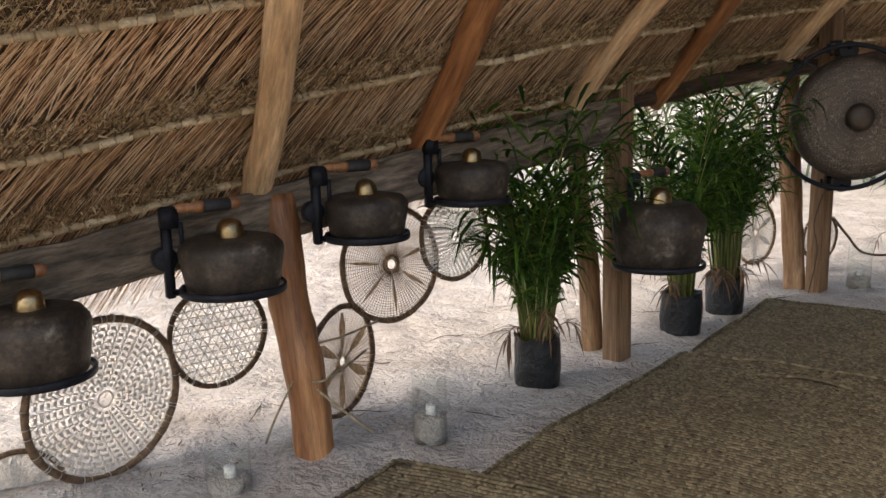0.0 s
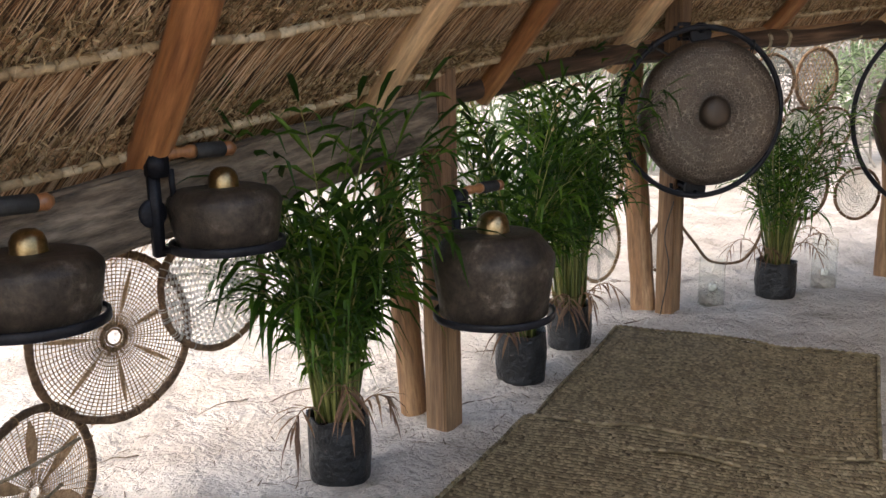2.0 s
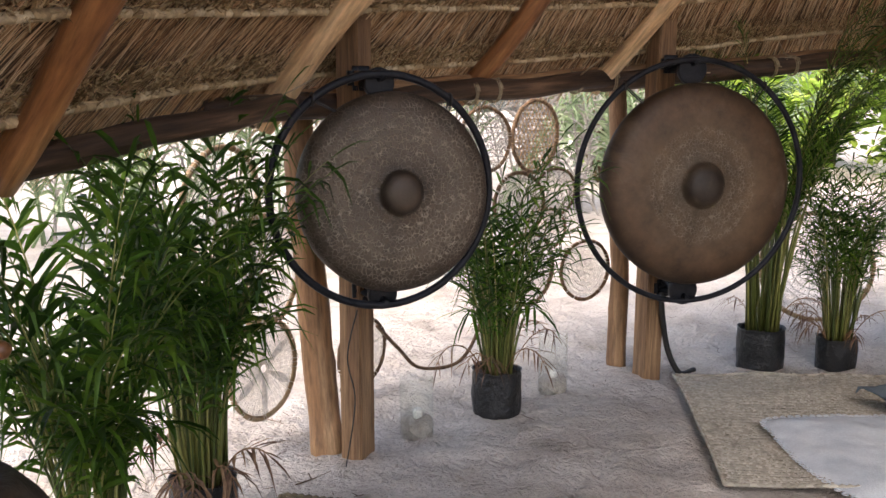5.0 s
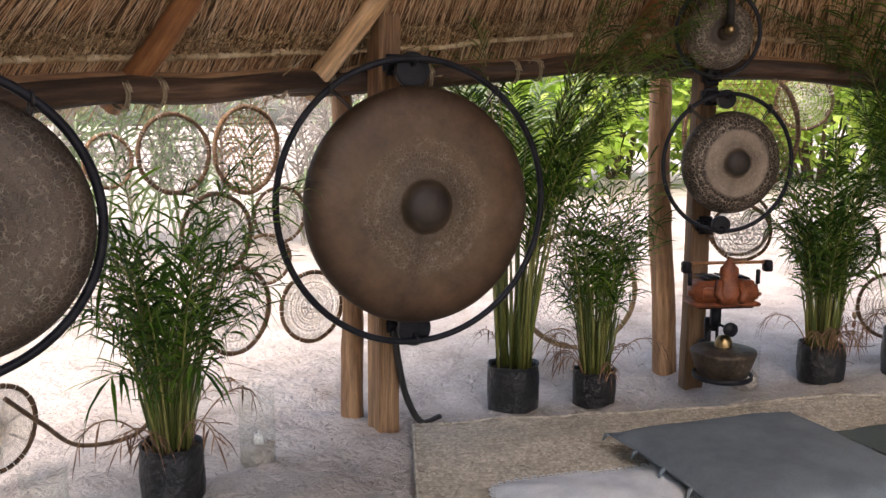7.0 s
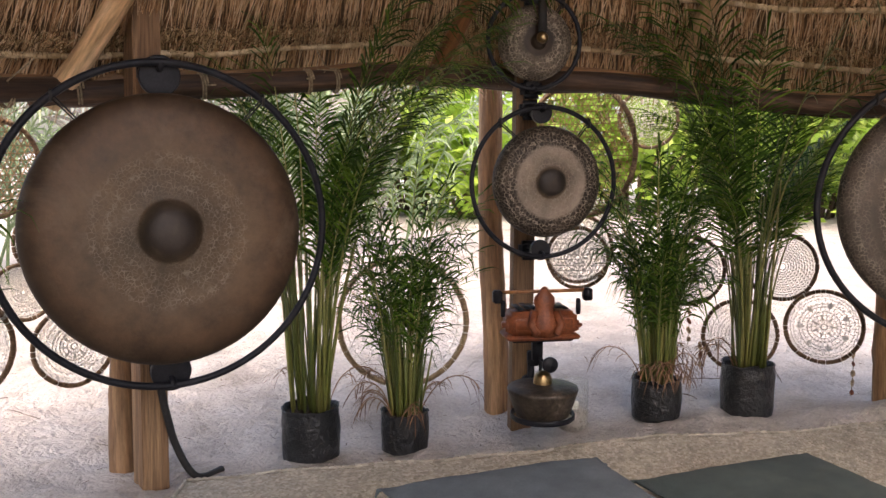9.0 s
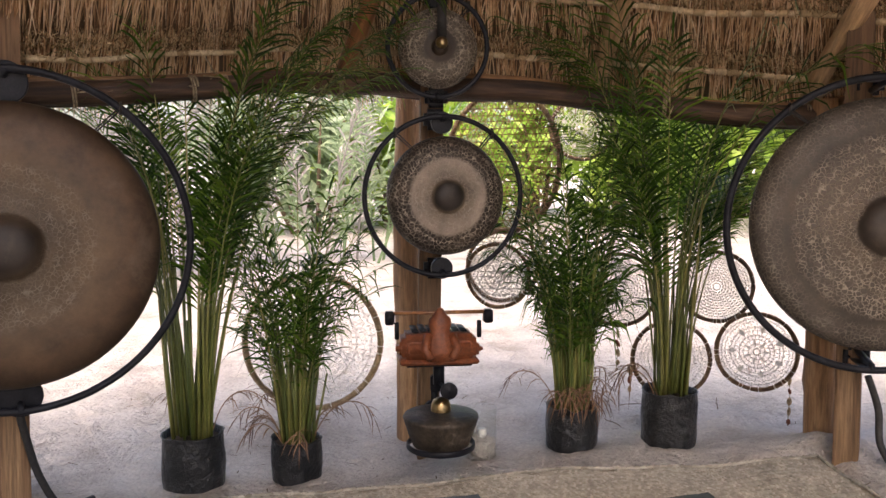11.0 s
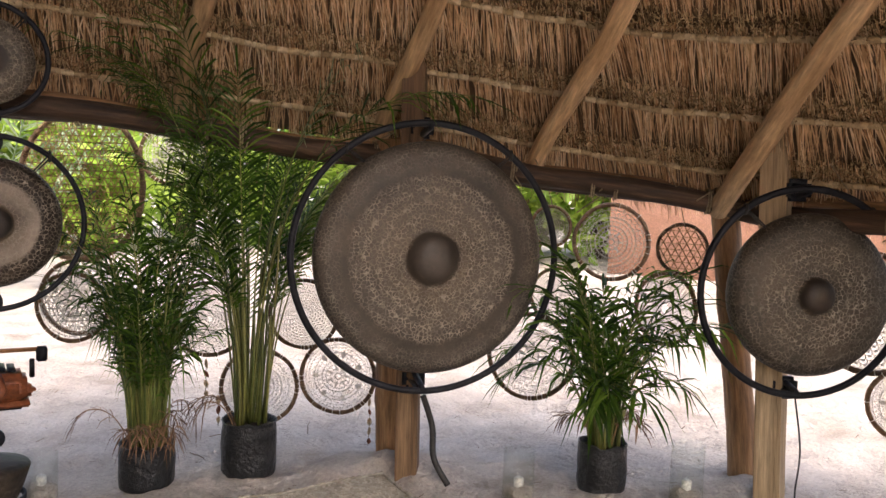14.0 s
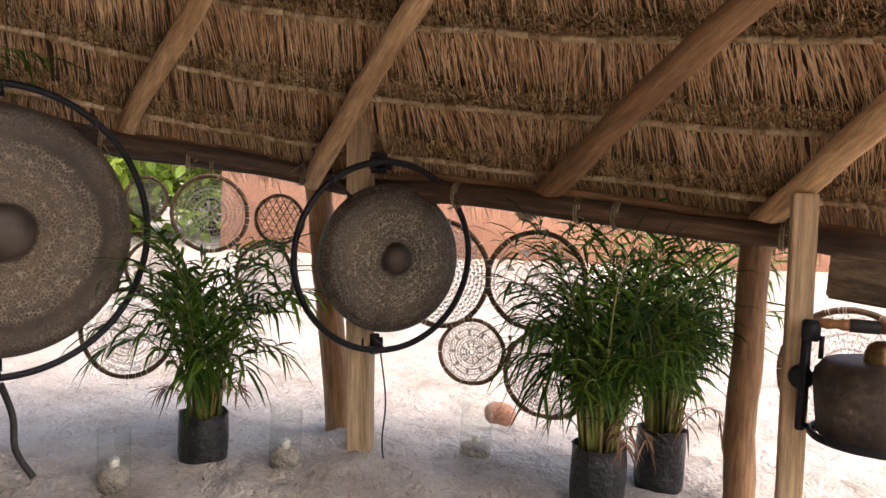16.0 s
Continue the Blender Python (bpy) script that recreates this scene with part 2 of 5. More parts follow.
TANTHREAD = surface("tan_jute_thread", [(0.3, (0.3, 0.19, 0.1)), (0.7, (0.46, 0.31, 0.18))], 20, rough=0.9, bump=0, vary=0.12, through_light=0.45)
GREYTHREAD = surface("undyed_grey_thread", [(0.3, (0.44, 0.41, 0.37)), (0.7, (0.6, 0.56, 0.5))], 20, rough=0.9, bump=0, vary=0.12, through_light=0.45)
STRAW = surface("woven_palm_mat", [(0.2, (0.085, 0.063, 0.032)), (0.5, (0.15, 0.115, 0.063)), (0.82, (0.25, 0.2, 0.12))], 2.5, rough=0.6, bump=0, fine=16, grain=0.2, vary=0.05, islands=True)
SANDYSTRAW = surface("sandy_palm_mat", [(0.15, (0.29, 0.26, 0.205)), (0.5, (0.4, 0.365, 0.3)), (0.85, (0.52, 0.48, 0.4))], 2.5, rough=0.75, bump=0, fine=16, grain=0.2, vary=0.05, islands=True)
SANDYBACK = surface("sandy_mat_backing", [(0.3, (0.22, 0.19, 0.14)), (0.7, (0.42, 0.37, 0.3))], 8, rough=0.9, bump=0.3, vary=0)
STRAWBACK = surface("mat_backing", [(0.3, (0.06, 0.045, 0.026)), (0.7, (0.11, 0.083, 0.05))], 12, rough=0.9, bump=0.3, vary=0)
BRASS = surface("polished_brass", [(0.3, (0.22, 0.15, 0.07)), (0.7, (0.42, 0.31, 0.17))], 14, rough=0.3, metal=1.0, bump=0.1, vary=0.1)
KETTLE = surface("sooty_cast_bronze", [(0.3, (0.018, 0.014, 0.011)), (0.5, (0.05, 0.038, 0.028)), (0.6, (0.075, 0.058, 0.043)), (0.7, (0.2, 0.17, 0.135))], 9, rough=0.52, metal=0.3, bump=0.5, fine=48, grain=0.45, vary=0.12, lumps=0.012)
GRIP = surface("black_rubber_grip", [(0.3, (0.01, 0.01, 0.01)), (0.7, (0.025, 0.024, 0.023))], 20, rough=0.7, bump=0.3, vary=0.1)
HANDLE = surface("varnished_handle_wood", [(0.25, (0.16, 0.06, 0.025)), (0.6, (0.33, 0.15, 0.06))], 10, (1, 1, 0.3), rough=0.35, bump=0.1, vary=0.15)
CARVED = surface("carved_red_wood", [(0.25, (0.09, 0.024, 0.01)), (0.5, (0.2, 0.055, 0.02)), (0.8, (0.3, 0.1, 0.04))], 12, rough=0.5, bump=0.4, vary=0.1)
CUSHION = surface("slate_blue_cotton", [(0.3, (0.085, 0.11, 0.132)), (0.7, (0.15, 0.185, 0.212))], 5, rough=0.9, bump=0.35, fine=160, grain=0.15, vary=0.1)
GREENCUSHION = surface("dark_teal_cotton", [(0.3, (0.042, 0.06, 0.06)), (0.7, (0.075, 0.102, 0.1))], 5, rough=0.9, bump=0.35, fine=160, grain=0.15, vary=0.1)
LACE = surface("pale_blue_white_cloth", [(0.3, (0.45, 0.5, 0.55)), (0.7, (0.68, 0.71, 0.74))], 6, rough=0.9, bump=0.3, fine=120, grain=0.1, vary=0)
CANDLE = surface("white_wax", [(0.3, (0.7, 0.68, 0.62)), (0.7, (0.82, 0.8, 0.75))], 10, rough=0.5, bump=0.1, vary=0)
ADOBE = surface("pink_adobe_plaster", [(0.3, (0.4, 0.2, 0.13)), (0.7, (0.56, 0.31, 0.21))], 2, rough=0.9, bump=0.4, vary=0)
BUSH = surface("bright_bush_leaf", [(0.1, (0.14, 0.24, 0.03)), (0.5, (0.3, 0.47, 0.06)), (0.9, (0.48, 0.6, 0.12))], 1.2, rough=0.45, bump=0, fine=9, grain=0.2, vary=0.25, through_light=0.45, islands=True)
DRYPALM = surface("grey_dry_frond", [(0.15, (0.2, 0.18, 0.16)), (0.5, (0.36, 0.33, 0.3)), (0.9, (0.52, 0.49, 0.44))], 3, rough=0.8, bump=0, vary=0.15, islands=True, through_light=0.2)
PALMGREEN = surface("dusty_green_frond", [(0.15, (0.11, 0.17, 0.075)), (0.5, (0.22, 0.3, 0.155)), (0.9, (0.38, 0.44, 0.28))], 2, rough=0.5, bump=0, vary=0.2, islands=True, through_light=0.3)
TWINE = surface("pale_twine", [(0.3, (0.2, 0.15, 0.09)), (0.7, (0.34, 0.27, 0.18))], 30, rough=0.9, bump=0.2, vary=0.2)
TWIG = surface("dry_twig", [(0.3, (0.07, 0.045, 0.028)), (0.7, (0.2, 0.14, 0.09))], 25, rough=0.9, bump=0.2, vary=0.3)
CORD = surface("black_cord", [(0.3, (0.012, 0.011, 0.011)), (0.7, (0.03, 0.028, 0.027))], 25, rough=0.6, bump=0.2, vary=0.2)

GLASS = bpy.data.materials.new("clear_glass")
GLASS.use_nodes = True
_nt = GLASS.node_tree
_tr = node(_nt, "ShaderNodeBsdfTransparent", Color=(0.98, 0.99, 0.983, 1))
_gl = node(_nt, "ShaderNodeBsdfGlossy", Roughness=0.04)
_lw = node(_nt, "ShaderNodeLayerWeight", Blend=0.3)
_fr = node(_nt, "ShaderNodeMapRange", From_Min=0.2, From_Max=1.0, To_Min=0.015, To_Max=0.22)
_nt.links.new(_lw.outputs["Facing"], _fr.inputs[0])
_mx = _nt.nodes.new("ShaderNodeMixShader")
_nt.links.new(_fr.outputs[0], _mx.inputs[0])
_nt.links.new(_tr.outputs[0], _mx.inputs[1])
_nt.links.new(_gl.outputs[0], _mx.inputs[2])
_nt.links.new(_mx.outputs[0], _nt.nodes["Material Output"].inputs[0])


# ---- mesh building ----
class Shape:
    """Collects faces and becomes one mesh."""

    def __init__(self):
        self.v, self.f = [], []

    def add(self, verts, faces):
        k = len(self.v)
        self.v.extend(verts)
        self.f.extend([tuple(i + k for i in q) for q in faces])
        return self

    def tube(self, pts, radii, n=8, closed=False, caps=True):
        pts = [Vector(p) for p in pts]
        m = len(pts)
        if not hasattr(radii, "__len__"):
            radii = [radii] * m
        up = Vector((0, 0, 1))
        t0 = (pts[1] - pts[0]).normalized()
        if abs(t0.dot(up)) > 0.95:
            up = Vector((1, 0, 0))
        side = t0.cross(up).normalized()
        verts = []
        for i, p in enumerate(pts):
            a = pts[(i - 1) % m] if closed or i else pts[0]
            b = pts[(i + 1) % m] if closed or i < m - 1 else pts[-1]
            t = (b - a).normalized()
            side = (side - t * side.dot(t)).normalized()
            other = t.cross(side)
            for j in range(n):
                w = 2 * math.pi * j / n
                verts.append(p + (side * math.cos(w) + other * math.sin(w)) * radii[i])
        faces = []
        for i in range(m if closed else m - 1):
            a, b = i * n, ((i + 1) % m) * n
            for j in range(n):
                faces.append((a + j, a + (j + 1) % n, b + (j + 1) % n, b + j))
        if caps and not closed:
            faces.append(tuple(range(n - 1, -1, -1)))
            faces.append(tuple(range((m - 1) * n, m * n)))
        return self.add(verts, faces)

    def lathe(self, profile, n=48):
        """profile: (radius, height) from axis to axis or to an edge, turned round z."""
        verts, faces, rows = [], [], []
        for r, z in profile:
            if r < 1e-6:
                rows.append([len(verts)])
                verts.append((0, 0, z))
            else:
                rows.append(list(range(len(verts), len(verts) + n)))
                verts.extend((r * math.cos(2 * math.pi * j / n), r * math.sin(2 * math.pi * j / n), z) for j in range(n))
        for a, b in zip(rows, rows[1:]):
            for j in range(n):
                q = [a[j % len(a)], a[(j + 1) % len(a)], b[(j + 1) % len(b)], b[j % len(b)]]
                q = list(dict.fromkeys(q))
                if len(q) > 2:
                    faces.append(tuple(q))
        return self.add(verts, faces)

    def box(self, size, m=None, bevel=0.004):
        bm = bmesh.new()
        bmesh.ops.create_cube(bm, size=1)
        bmesh.ops.scale(bm, vec=size, verts=bm.verts)
        if bevel:
            bmesh.ops.bevel(bm, geom=bm.edges[:], offset=bevel, segments=2, affect="EDGES")
        if m is not None:
            bmesh.ops.transform(bm, matrix=m, verts=bm.verts)
        bm.verts.index_update()
        self.add([v.co.copy() for v in bm.verts], [tuple(v.index for v in f.verts) for f in bm.faces])
        bm.free()
        return self

    def moved(self, m):
        self.v = [m @ Vector(p) for p in self.v]
        return self

    def mesh(self, name, material, smooth=True):
        me = bpy.data.meshes.new(name)
        me.from_pydata([tuple(p) for p in self.v], [], self.f)
        me.materials.append(material)
        if smooth:
            me.polygons.foreach_set("use_smooth", [True] * len(me.polygons))
        return me


def part(name, shape, material, parent=None, label="", smooth=True, m=None):
    ob = new(name, shape.mesh(name, material, smooth))
    if parent is not None:
        ob.parent = parent
    if m is not None:
        ob.matrix_basis = m
    if label:
        tagged(ob, label)
    return ob


def thing(name, m, label, category, group="", kind=""):
    ob = new(name)
    ob.empty_display_size = 0.1
    ob.matrix_basis = m
    return tagged(ob, label, category, group, kind)


def facing(p, normal):
    """A pose at p whose z axis is the level normal and whose y axis is up."""
    z = Vector(normal).normalized()
    x = Vector((0, 0, 1)).cross(z).normalized()
    y = z.cross(x)
    m = Matrix((x, y, z)).transposed().to_4x4()
    return Matrix.Translation(p) @ m


def upright(p, d):
    """A pose at p whose y axis points along the level way d, z up."""
    d = Vector((d[0], d[1], 0)).normalized()
    return Matrix.Translation(p) @ Matrix(((d.y, d.x, 0), (-d.x, d.y, 0), (0, 0, 1))).to_4x4()


# the plan: a hall with a rounded end, its axis along AX, the round's middle at C0
C0, AX, NR = Vector((4.42, 2.84)), Vector((0.809, 0.588)), Vector((-0.588, 0.809))


def inward(x, y):
    q = Vector((x, y)) - C0
    u, v = q.dot(AX), q.dot(NR)
    d = -NR * (1 if v > 0 else -1) if u < 0 else -(AX * u + NR * v).normalized()
    return Vector((d.x, d.y, 0))


SWELLS = [(0.7, 4.4, -0.08, 0.5), (1.6, 5.2, -0.03, 0.3), (4.6, 6.2, -0.08, 0.5), (5.6, 5.9, -0.09, 0.5), (6.45, 5.5, -0.08, 0.35), (7.9, 3.1, 0.04, 0.8), (7.9, 2.1, 0.03, 0.8)]


def ground_z(x, y):
    """Level inside, with low heaps of sand at the feet of the posts and a slow roll outside."""
    q = Vector((x, y)) - C0
    u, v = q.dot(AX), q.dot(NR)
    r = abs(v) if u < 0 else math.hypot(u, v)
    z = 0.02 * noise.noise((x * 1.1, y * 1.1, 0.3)) + 0.012 * noise.noise((x * 4, y * 4, 1.7))
    if r > 3.2:
        k = min(1, (r - 3.2) / 1.5)
        z += k * (0.03 * noise.noise((x * 2.3, y * 2.3, 5)) + 0.05 * noise.noise((x * 0.5, y * 0.5, 9)))
    z += 0.008 * max(0, x - 2) - 0.035 * max(0, min(1.6, 1.0 - x)) * (1 if v > 0 else 0.3)
    for hx, hy, up, wide in SWELLS:
        z += up * math.exp(-((x - hx) ** 2 + (y - hy) ** 2) / wide)
    return z


def on_mat(x, y):
    """How far a place lies inside one of the floor mats (1) or well off them (0)."""
    best = 0.0
    for (cx, cy), (ax, ay), (bx, by), la, lb in MATS:
        a, b = (x - cx) * ax + (y - cy) * ay, (x - cx) * bx + (y - cy) * by
        e = min(a, la - a, b, lb - b)
        best = max(best, min(1.0, max(0.0, 1 + e / 0.08)))
    return best


MATS = [((2.12, 5.47), (-0.62, -0.79), (0.735, -0.678), 1.5, 1.32), ((1.26, 4.42), (-0.62, -0.79), (0.77, -0.64), 2.4, 2.1), ((-0.22, 3.1), (-0.5, -0.87), (0.84, -0.54), 1.2, 1.1), ((4.7, 6.03), (-0.6, -0.8), (0.8, -0.6), 1.7, 3.4)]
HEAPS = [(7.55, 3.95, 0.08), (8.1, 2.35, 0.06), (7.2, 0.5, 0.06), (-0.5, 3.22, 0.05), (7.45, 4.2, 0.05)]


def trodden(x, y):
    """Relief of loose sand: lumps, scuffs, the dents of feet, and heaps pushed up round the posts."""
    k = 1 - on_mat(x, y)
    if k <= 0:
        return -0.01
    h = 0.022 * noise.noise((x * 3.7, y * 3.7, 2)) + 0.022 * noise.noise((x * 8.5, y * 8.5, 4)) + 0.0025 + 0.014 * (0.5 - abs(noise.noise((x * 13, y * 13, 6))))
    cell = noise.cell((x * 2.6, y * 2.6, 0))
    d = noise.voronoi((x * 3.1, y * 2.3, 0.5))[0][0]
    if cell > 0.2:
        h -= 0.026 * max(0.0, 1 - d / 0.3)
    for hx, hy, up in HEAPS:
        h += up * math.exp(-((x - hx) ** 2 + (y - hy) ** 2) / 0.045)
    return h * k - 0.01 * (1 - k)


def grounded(x, y, lift=0.0):
    return Vector((x, y, ground_z(x, y) + lift))


# ---- ground ----
def build_ground():
    """One sheet of sand, fine under the hall and coarse towards the horizon."""
    def axis(lo, hi):
        inner = [float(q) for q in np.arange(lo, hi, 0.04)]
        out, s = [], 0.12
        a = inner[-1]
        while a < 900:
            a += s
            s *= 1.22
            out.append(a)
        left, s = [], 0.12
        a = inner[0]
        while a > -900:
            a -= s
            s *= 1.22
            left.append(a)
        return left[::-1] + inner + out
    xs, ys = axis(-2.6, 10.5), axis(-1.5, 9.0)
    g = Shape()
    for y in ys:
        for x in xs:
            far = max(abs(x - 4), abs(y - 3))
            z = ground_z(x, y) if far < 30 else 0.0
            if -2.6 < x < 10.5 and -1.5 < y < 9:
                z += trodden(x, y)
            g.v.append((x, y, z))
    w = len(xs)
    for j in range(len(ys) - 1):
        for i in range(w - 1):
            a = j * w + i
            g.f.append((a, a + 1, a + 1 + w, a + w))
    tagged(part("ground", g, SAND), "pale trodden beach sand with footprints and small heaps", "sand", kind="structure")


build_ground()


# ---- roof ----
EAVE = [(-9.0, -2.6, 0.55), (-5.0, 0.3, 0.55), (-2.6, 2.04, 0.7), (-0.6, 3.5, 1.08), (0.85, 4.5, 1.38), (2.2, 5.78, 1.6), (4.35, 6.3, 1.78), (6.35, 5.85, 1.95), (7.75, 4.0, 1.75), (8.1, 2.5, 1.56), (7.2, 0.45, 1.42), (4.6, -1.4, 1.3), (0.0, -4.8, 1.2), (-5.0, -8.4, 1.2)]
PITCH = math.tan(radians(46))


def eave(s):
    """The line on which the rafters rest, by a parameter that counts the corners above."""
    i = max(1, min(len(EAVE) - 3, int(math.floor(s))))
    t = s - i
    p0, p1, p2, p3 = (Vector(EAVE[j]) for j in (i - 1, i, i + 1, i + 2))
    return 0.5 * (2 * p1 + (p2 - p0) * t + (2 * p0 - 5 * p1 + 4 * p2 - p3) * t * t + (3 * p1 - p0 - 3 * p2 + p3) * t ** 3)


def roof_point(s, d, sag=0.0):
    """A point of the roof's underside, d metres (level) inward from the eave line."""
    p = eave(s)
    d *= 1 + 0.18 * max(0.0, min(1.0, 4.2 - s))
    n = inward(p.x, p.y)
    return p + n * d + Vector((0, 0, PITCH * d - sag))


def span(s):
    """The level way from the eave line to the ridge."""
    p = eave(s)
    q = Vector((p.x, p.y)) - C0
    u, v = q.dot(AX), q.dot(NR)
    return abs(v) if u < 0 else math.hypot(u, v)


S0, S1 = 1.9, 10.6


def build_roof():
    g = Shape()
    rows = 26
    steps = 150
    for i in range(steps + 1):
        s = S0 + (S1 - S0) * i / steps
        top = span(s)
        for j in range(rows + 1):
            edge = -0.17 - 0.1 * max(0.0, min(1.0, 4.6 - s))
            d = edge + (top - edge) * j / rows
            p = roof_point(s, d, -0.1 - 0.02 * noise.noise((s * 3, d * 2, 2)))
            g.v.append(p)
    k = rows + 1
    n0 = len(g.v)
    g.v.extend([p + Vector((0, 0, 0.22)) for p in g.v])
    for i in range(steps):
        for j in range(rows):
            a = i * k + j
            g.f.append((a, a + k, a + k + 1, a + 1))
            g.f.append((n0 + a, n0 + a + 1, n0 + a + k + 1, n0 + a + k))
        a = i * k
        g.f.append((a, n0 + a, n0 + a + k, a + k))
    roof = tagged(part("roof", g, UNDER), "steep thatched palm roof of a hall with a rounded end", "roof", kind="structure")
    return roof


roof = build_roof()
COURSES = [-0.19, 0.05, 0.29, 0.57, 0.85, 1.13, 1.41, 1.69]


def build_thatch():
    rng = np.random.default_rng(3)
    for c, d0 in enumerate(COURSES):
        d1 = d0 + 0.34
        # long straight strands hanging from the upper batten down over the lower one
        g, t = Shape(), Shape()
        s = 1.95
        while s < 10.55:
            near = 2.2 < s < 10.2
            p = eave(s)
            step = 0.0037 if near else 0.03
            ds = step / max(0.2, (eave(s + 0.01) - p).length * 100)
            s += ds * rng.uniform(0.5, 1.5)
            lean = rng.normal(0.0, 0.045) + 0.09 * noise.noise((s * 4, c * 3.1, 0)) - 0.24 * max(0.0, min(1.0, (5.8 - s) / 1.5))
            top, low = d1 - 0.06 + rng.uniform(-0.02, 0.02), d0 + rng.uniform(0.03, 0.1) + 0.02 * noise.noise((s * 17, c, 5.0)) - (0.05 + 0.13 * max(0.0, min(1.0, 4.6 - s)) if c == 0 else 0)
            lay = rng.uniform(0.0, 0.05) + 0.028 * noise.noise((s * 11, c, 2.0))
            a = roof_point(s, top, -0.02 - lay * 0.3)
            mid = roof_point(s + lean * 0.24, (top + low) / 2, 0.0 - lay + rng.uniform(-0.004, 0.006))
            b = roof_point(s + lean * 0.45, low, 0.016 - lay + rng.uniform(-0.02, 0.02))
            wv = (eave(s + 0.02) - eave(s - 0.02)).normalized() * rng.uniform(0.0012, 0.0037)
            g.add([a - wv, a + wv, mid + wv, mid - wv, b + wv * 0.4, b - wv * 0.4], [(0, 1, 2, 3), (3, 2, 4, 5)])
            for _ in range(5 if near and c else 0):
                # short ragged ends folded over the batten
                lump = 0.5 + 0.5 * noise.noise((s * 23, c * 5, 1.0))
                q = roof_point(s + rng.uniform(-0.003, 0.003), d0 + rng.uniform(-0.008, 0.05 + 0.05 * lump), rng.uniform(-0.03, 0.012 + 0.026 * lump))
                w = Vector((rng.normal(), rng.normal(), rng.normal() * 0.6)) * 0.013 + (roof_point(s, d0 + 0.1) - roof_point(s, d0)) * rng.uniform(-0.05, 0.35) + Vector((0, 0, -0.02 * rng.random()))
                e = q + w
                o = Vector((rng.normal(), rng.normal(), rng.normal())).normalized() * 0.0034
                t.add([q - o, q + o, e + o * 0.5, e - o * 0.5], [(0, 1, 2, 3)])
        tagged(part("thatch_course", g, THATCH, roof, smooth=False), "long dry golden-brown palm strands", kind="stuff")
        if c == 0:
            continue
        tagged(part("thatch_fringe", t, TUFT, roof, smooth=False), "ragged grey ends of folded palm leaf", kind="stuff")
        # the batten, wrapped leaf by leaf
        b = Shape()
        s = 1.95
        while s < 10.55:
            p0 = roof_point(s, d0, 0.012 + 0.022 * noise.noise((s * 4.5, c, 4)))
            L = 0.055 / max(0.3, (eave(s + 0.01) - eave(s)).length * 100)
            p1 = roof_point(s + L, d0, 0.012 + 0.022 * noise.noise(((s + L) * 4.5, c, 4)))
            r = 0.0145 + 0.003 * rng.random()
            b.tube([p0 + (p1 - p0) * 0.02, p0 + (p1 - p0) * 0.12, p0 + (p1 - p0) * 0.88, p0 + (p1 - p0) * 0.98], [r * 0.84, r, r, r * 0.84], 6)
            s += L
        tagged(part("batten", b, BATTEN, roof), "pale pole wrapped in folded palm leaf", kind="stuff")


build_thatch()


# ---- posts, beams and rafters ----
def log(name, a, b, r0, r1, material, label, category, bends=0.02, n=10, kind="structure", knots=True):
    """A round pole from a to b, slightly bent, with swellings where limbs were cut."""
    a, b = Vector(a), Vector(b)
    L = (b - a).length
    z = (b - a).normalized()
    m = Matrix.Translation(a) @ z.to_track_quat("Z", "Y").to_matrix().to_4x4()
    k, n = 30, 18
    seed = a.x * 3.1 + a.y * 1.7
    pts = [(bends * noise.noise((i * 0.12, seed, 0)), bends * noise.noise((i * 0.12, seed, 7)), L * i / k) for i in range(k + 1)]
    rad = [(r0 + (r1 - r0) * i / k) * (1 + 0.07 * noise.noise((i * 0.35, seed, 3))) for i in range(k + 1)]
    g = Shape().tube(pts, rad, n)
    rng = random.Random(int(seed * 100))
    lumps = [(rng.uniform(0.05, 0.95) * L, rng.random() * 6.28, rng.uniform(0.5, 1.2)) for _ in range(6 if knots else 0)]
    out = []
    for v in g.v:
        v = Vector(v)
        i = max(0, min(k, round(v.z / L * k)))
        o = v - Vector(pts[i])
        w = math.atan2(o.y, o.x)
        h = 0.05 * noise.noise((math.cos(w) * 2.2 + seed, math.sin(w) * 2.2, v.z * 2.5))
        for z0, w0, q in lumps:
            dw = (w - w0 + math.pi) % (2 * math.pi) - math.pi
            h += 0.16 * q * math.exp(-((v.z - z0) / 0.035) ** 2 - (dw / 0.4) ** 2)
        out.append(v + Vector((o.x, o.y, 0)) * h)
    g.v = out
    ob = part(name, g, material, m=m)
    return tagged(ob, label, category, kind=kind)


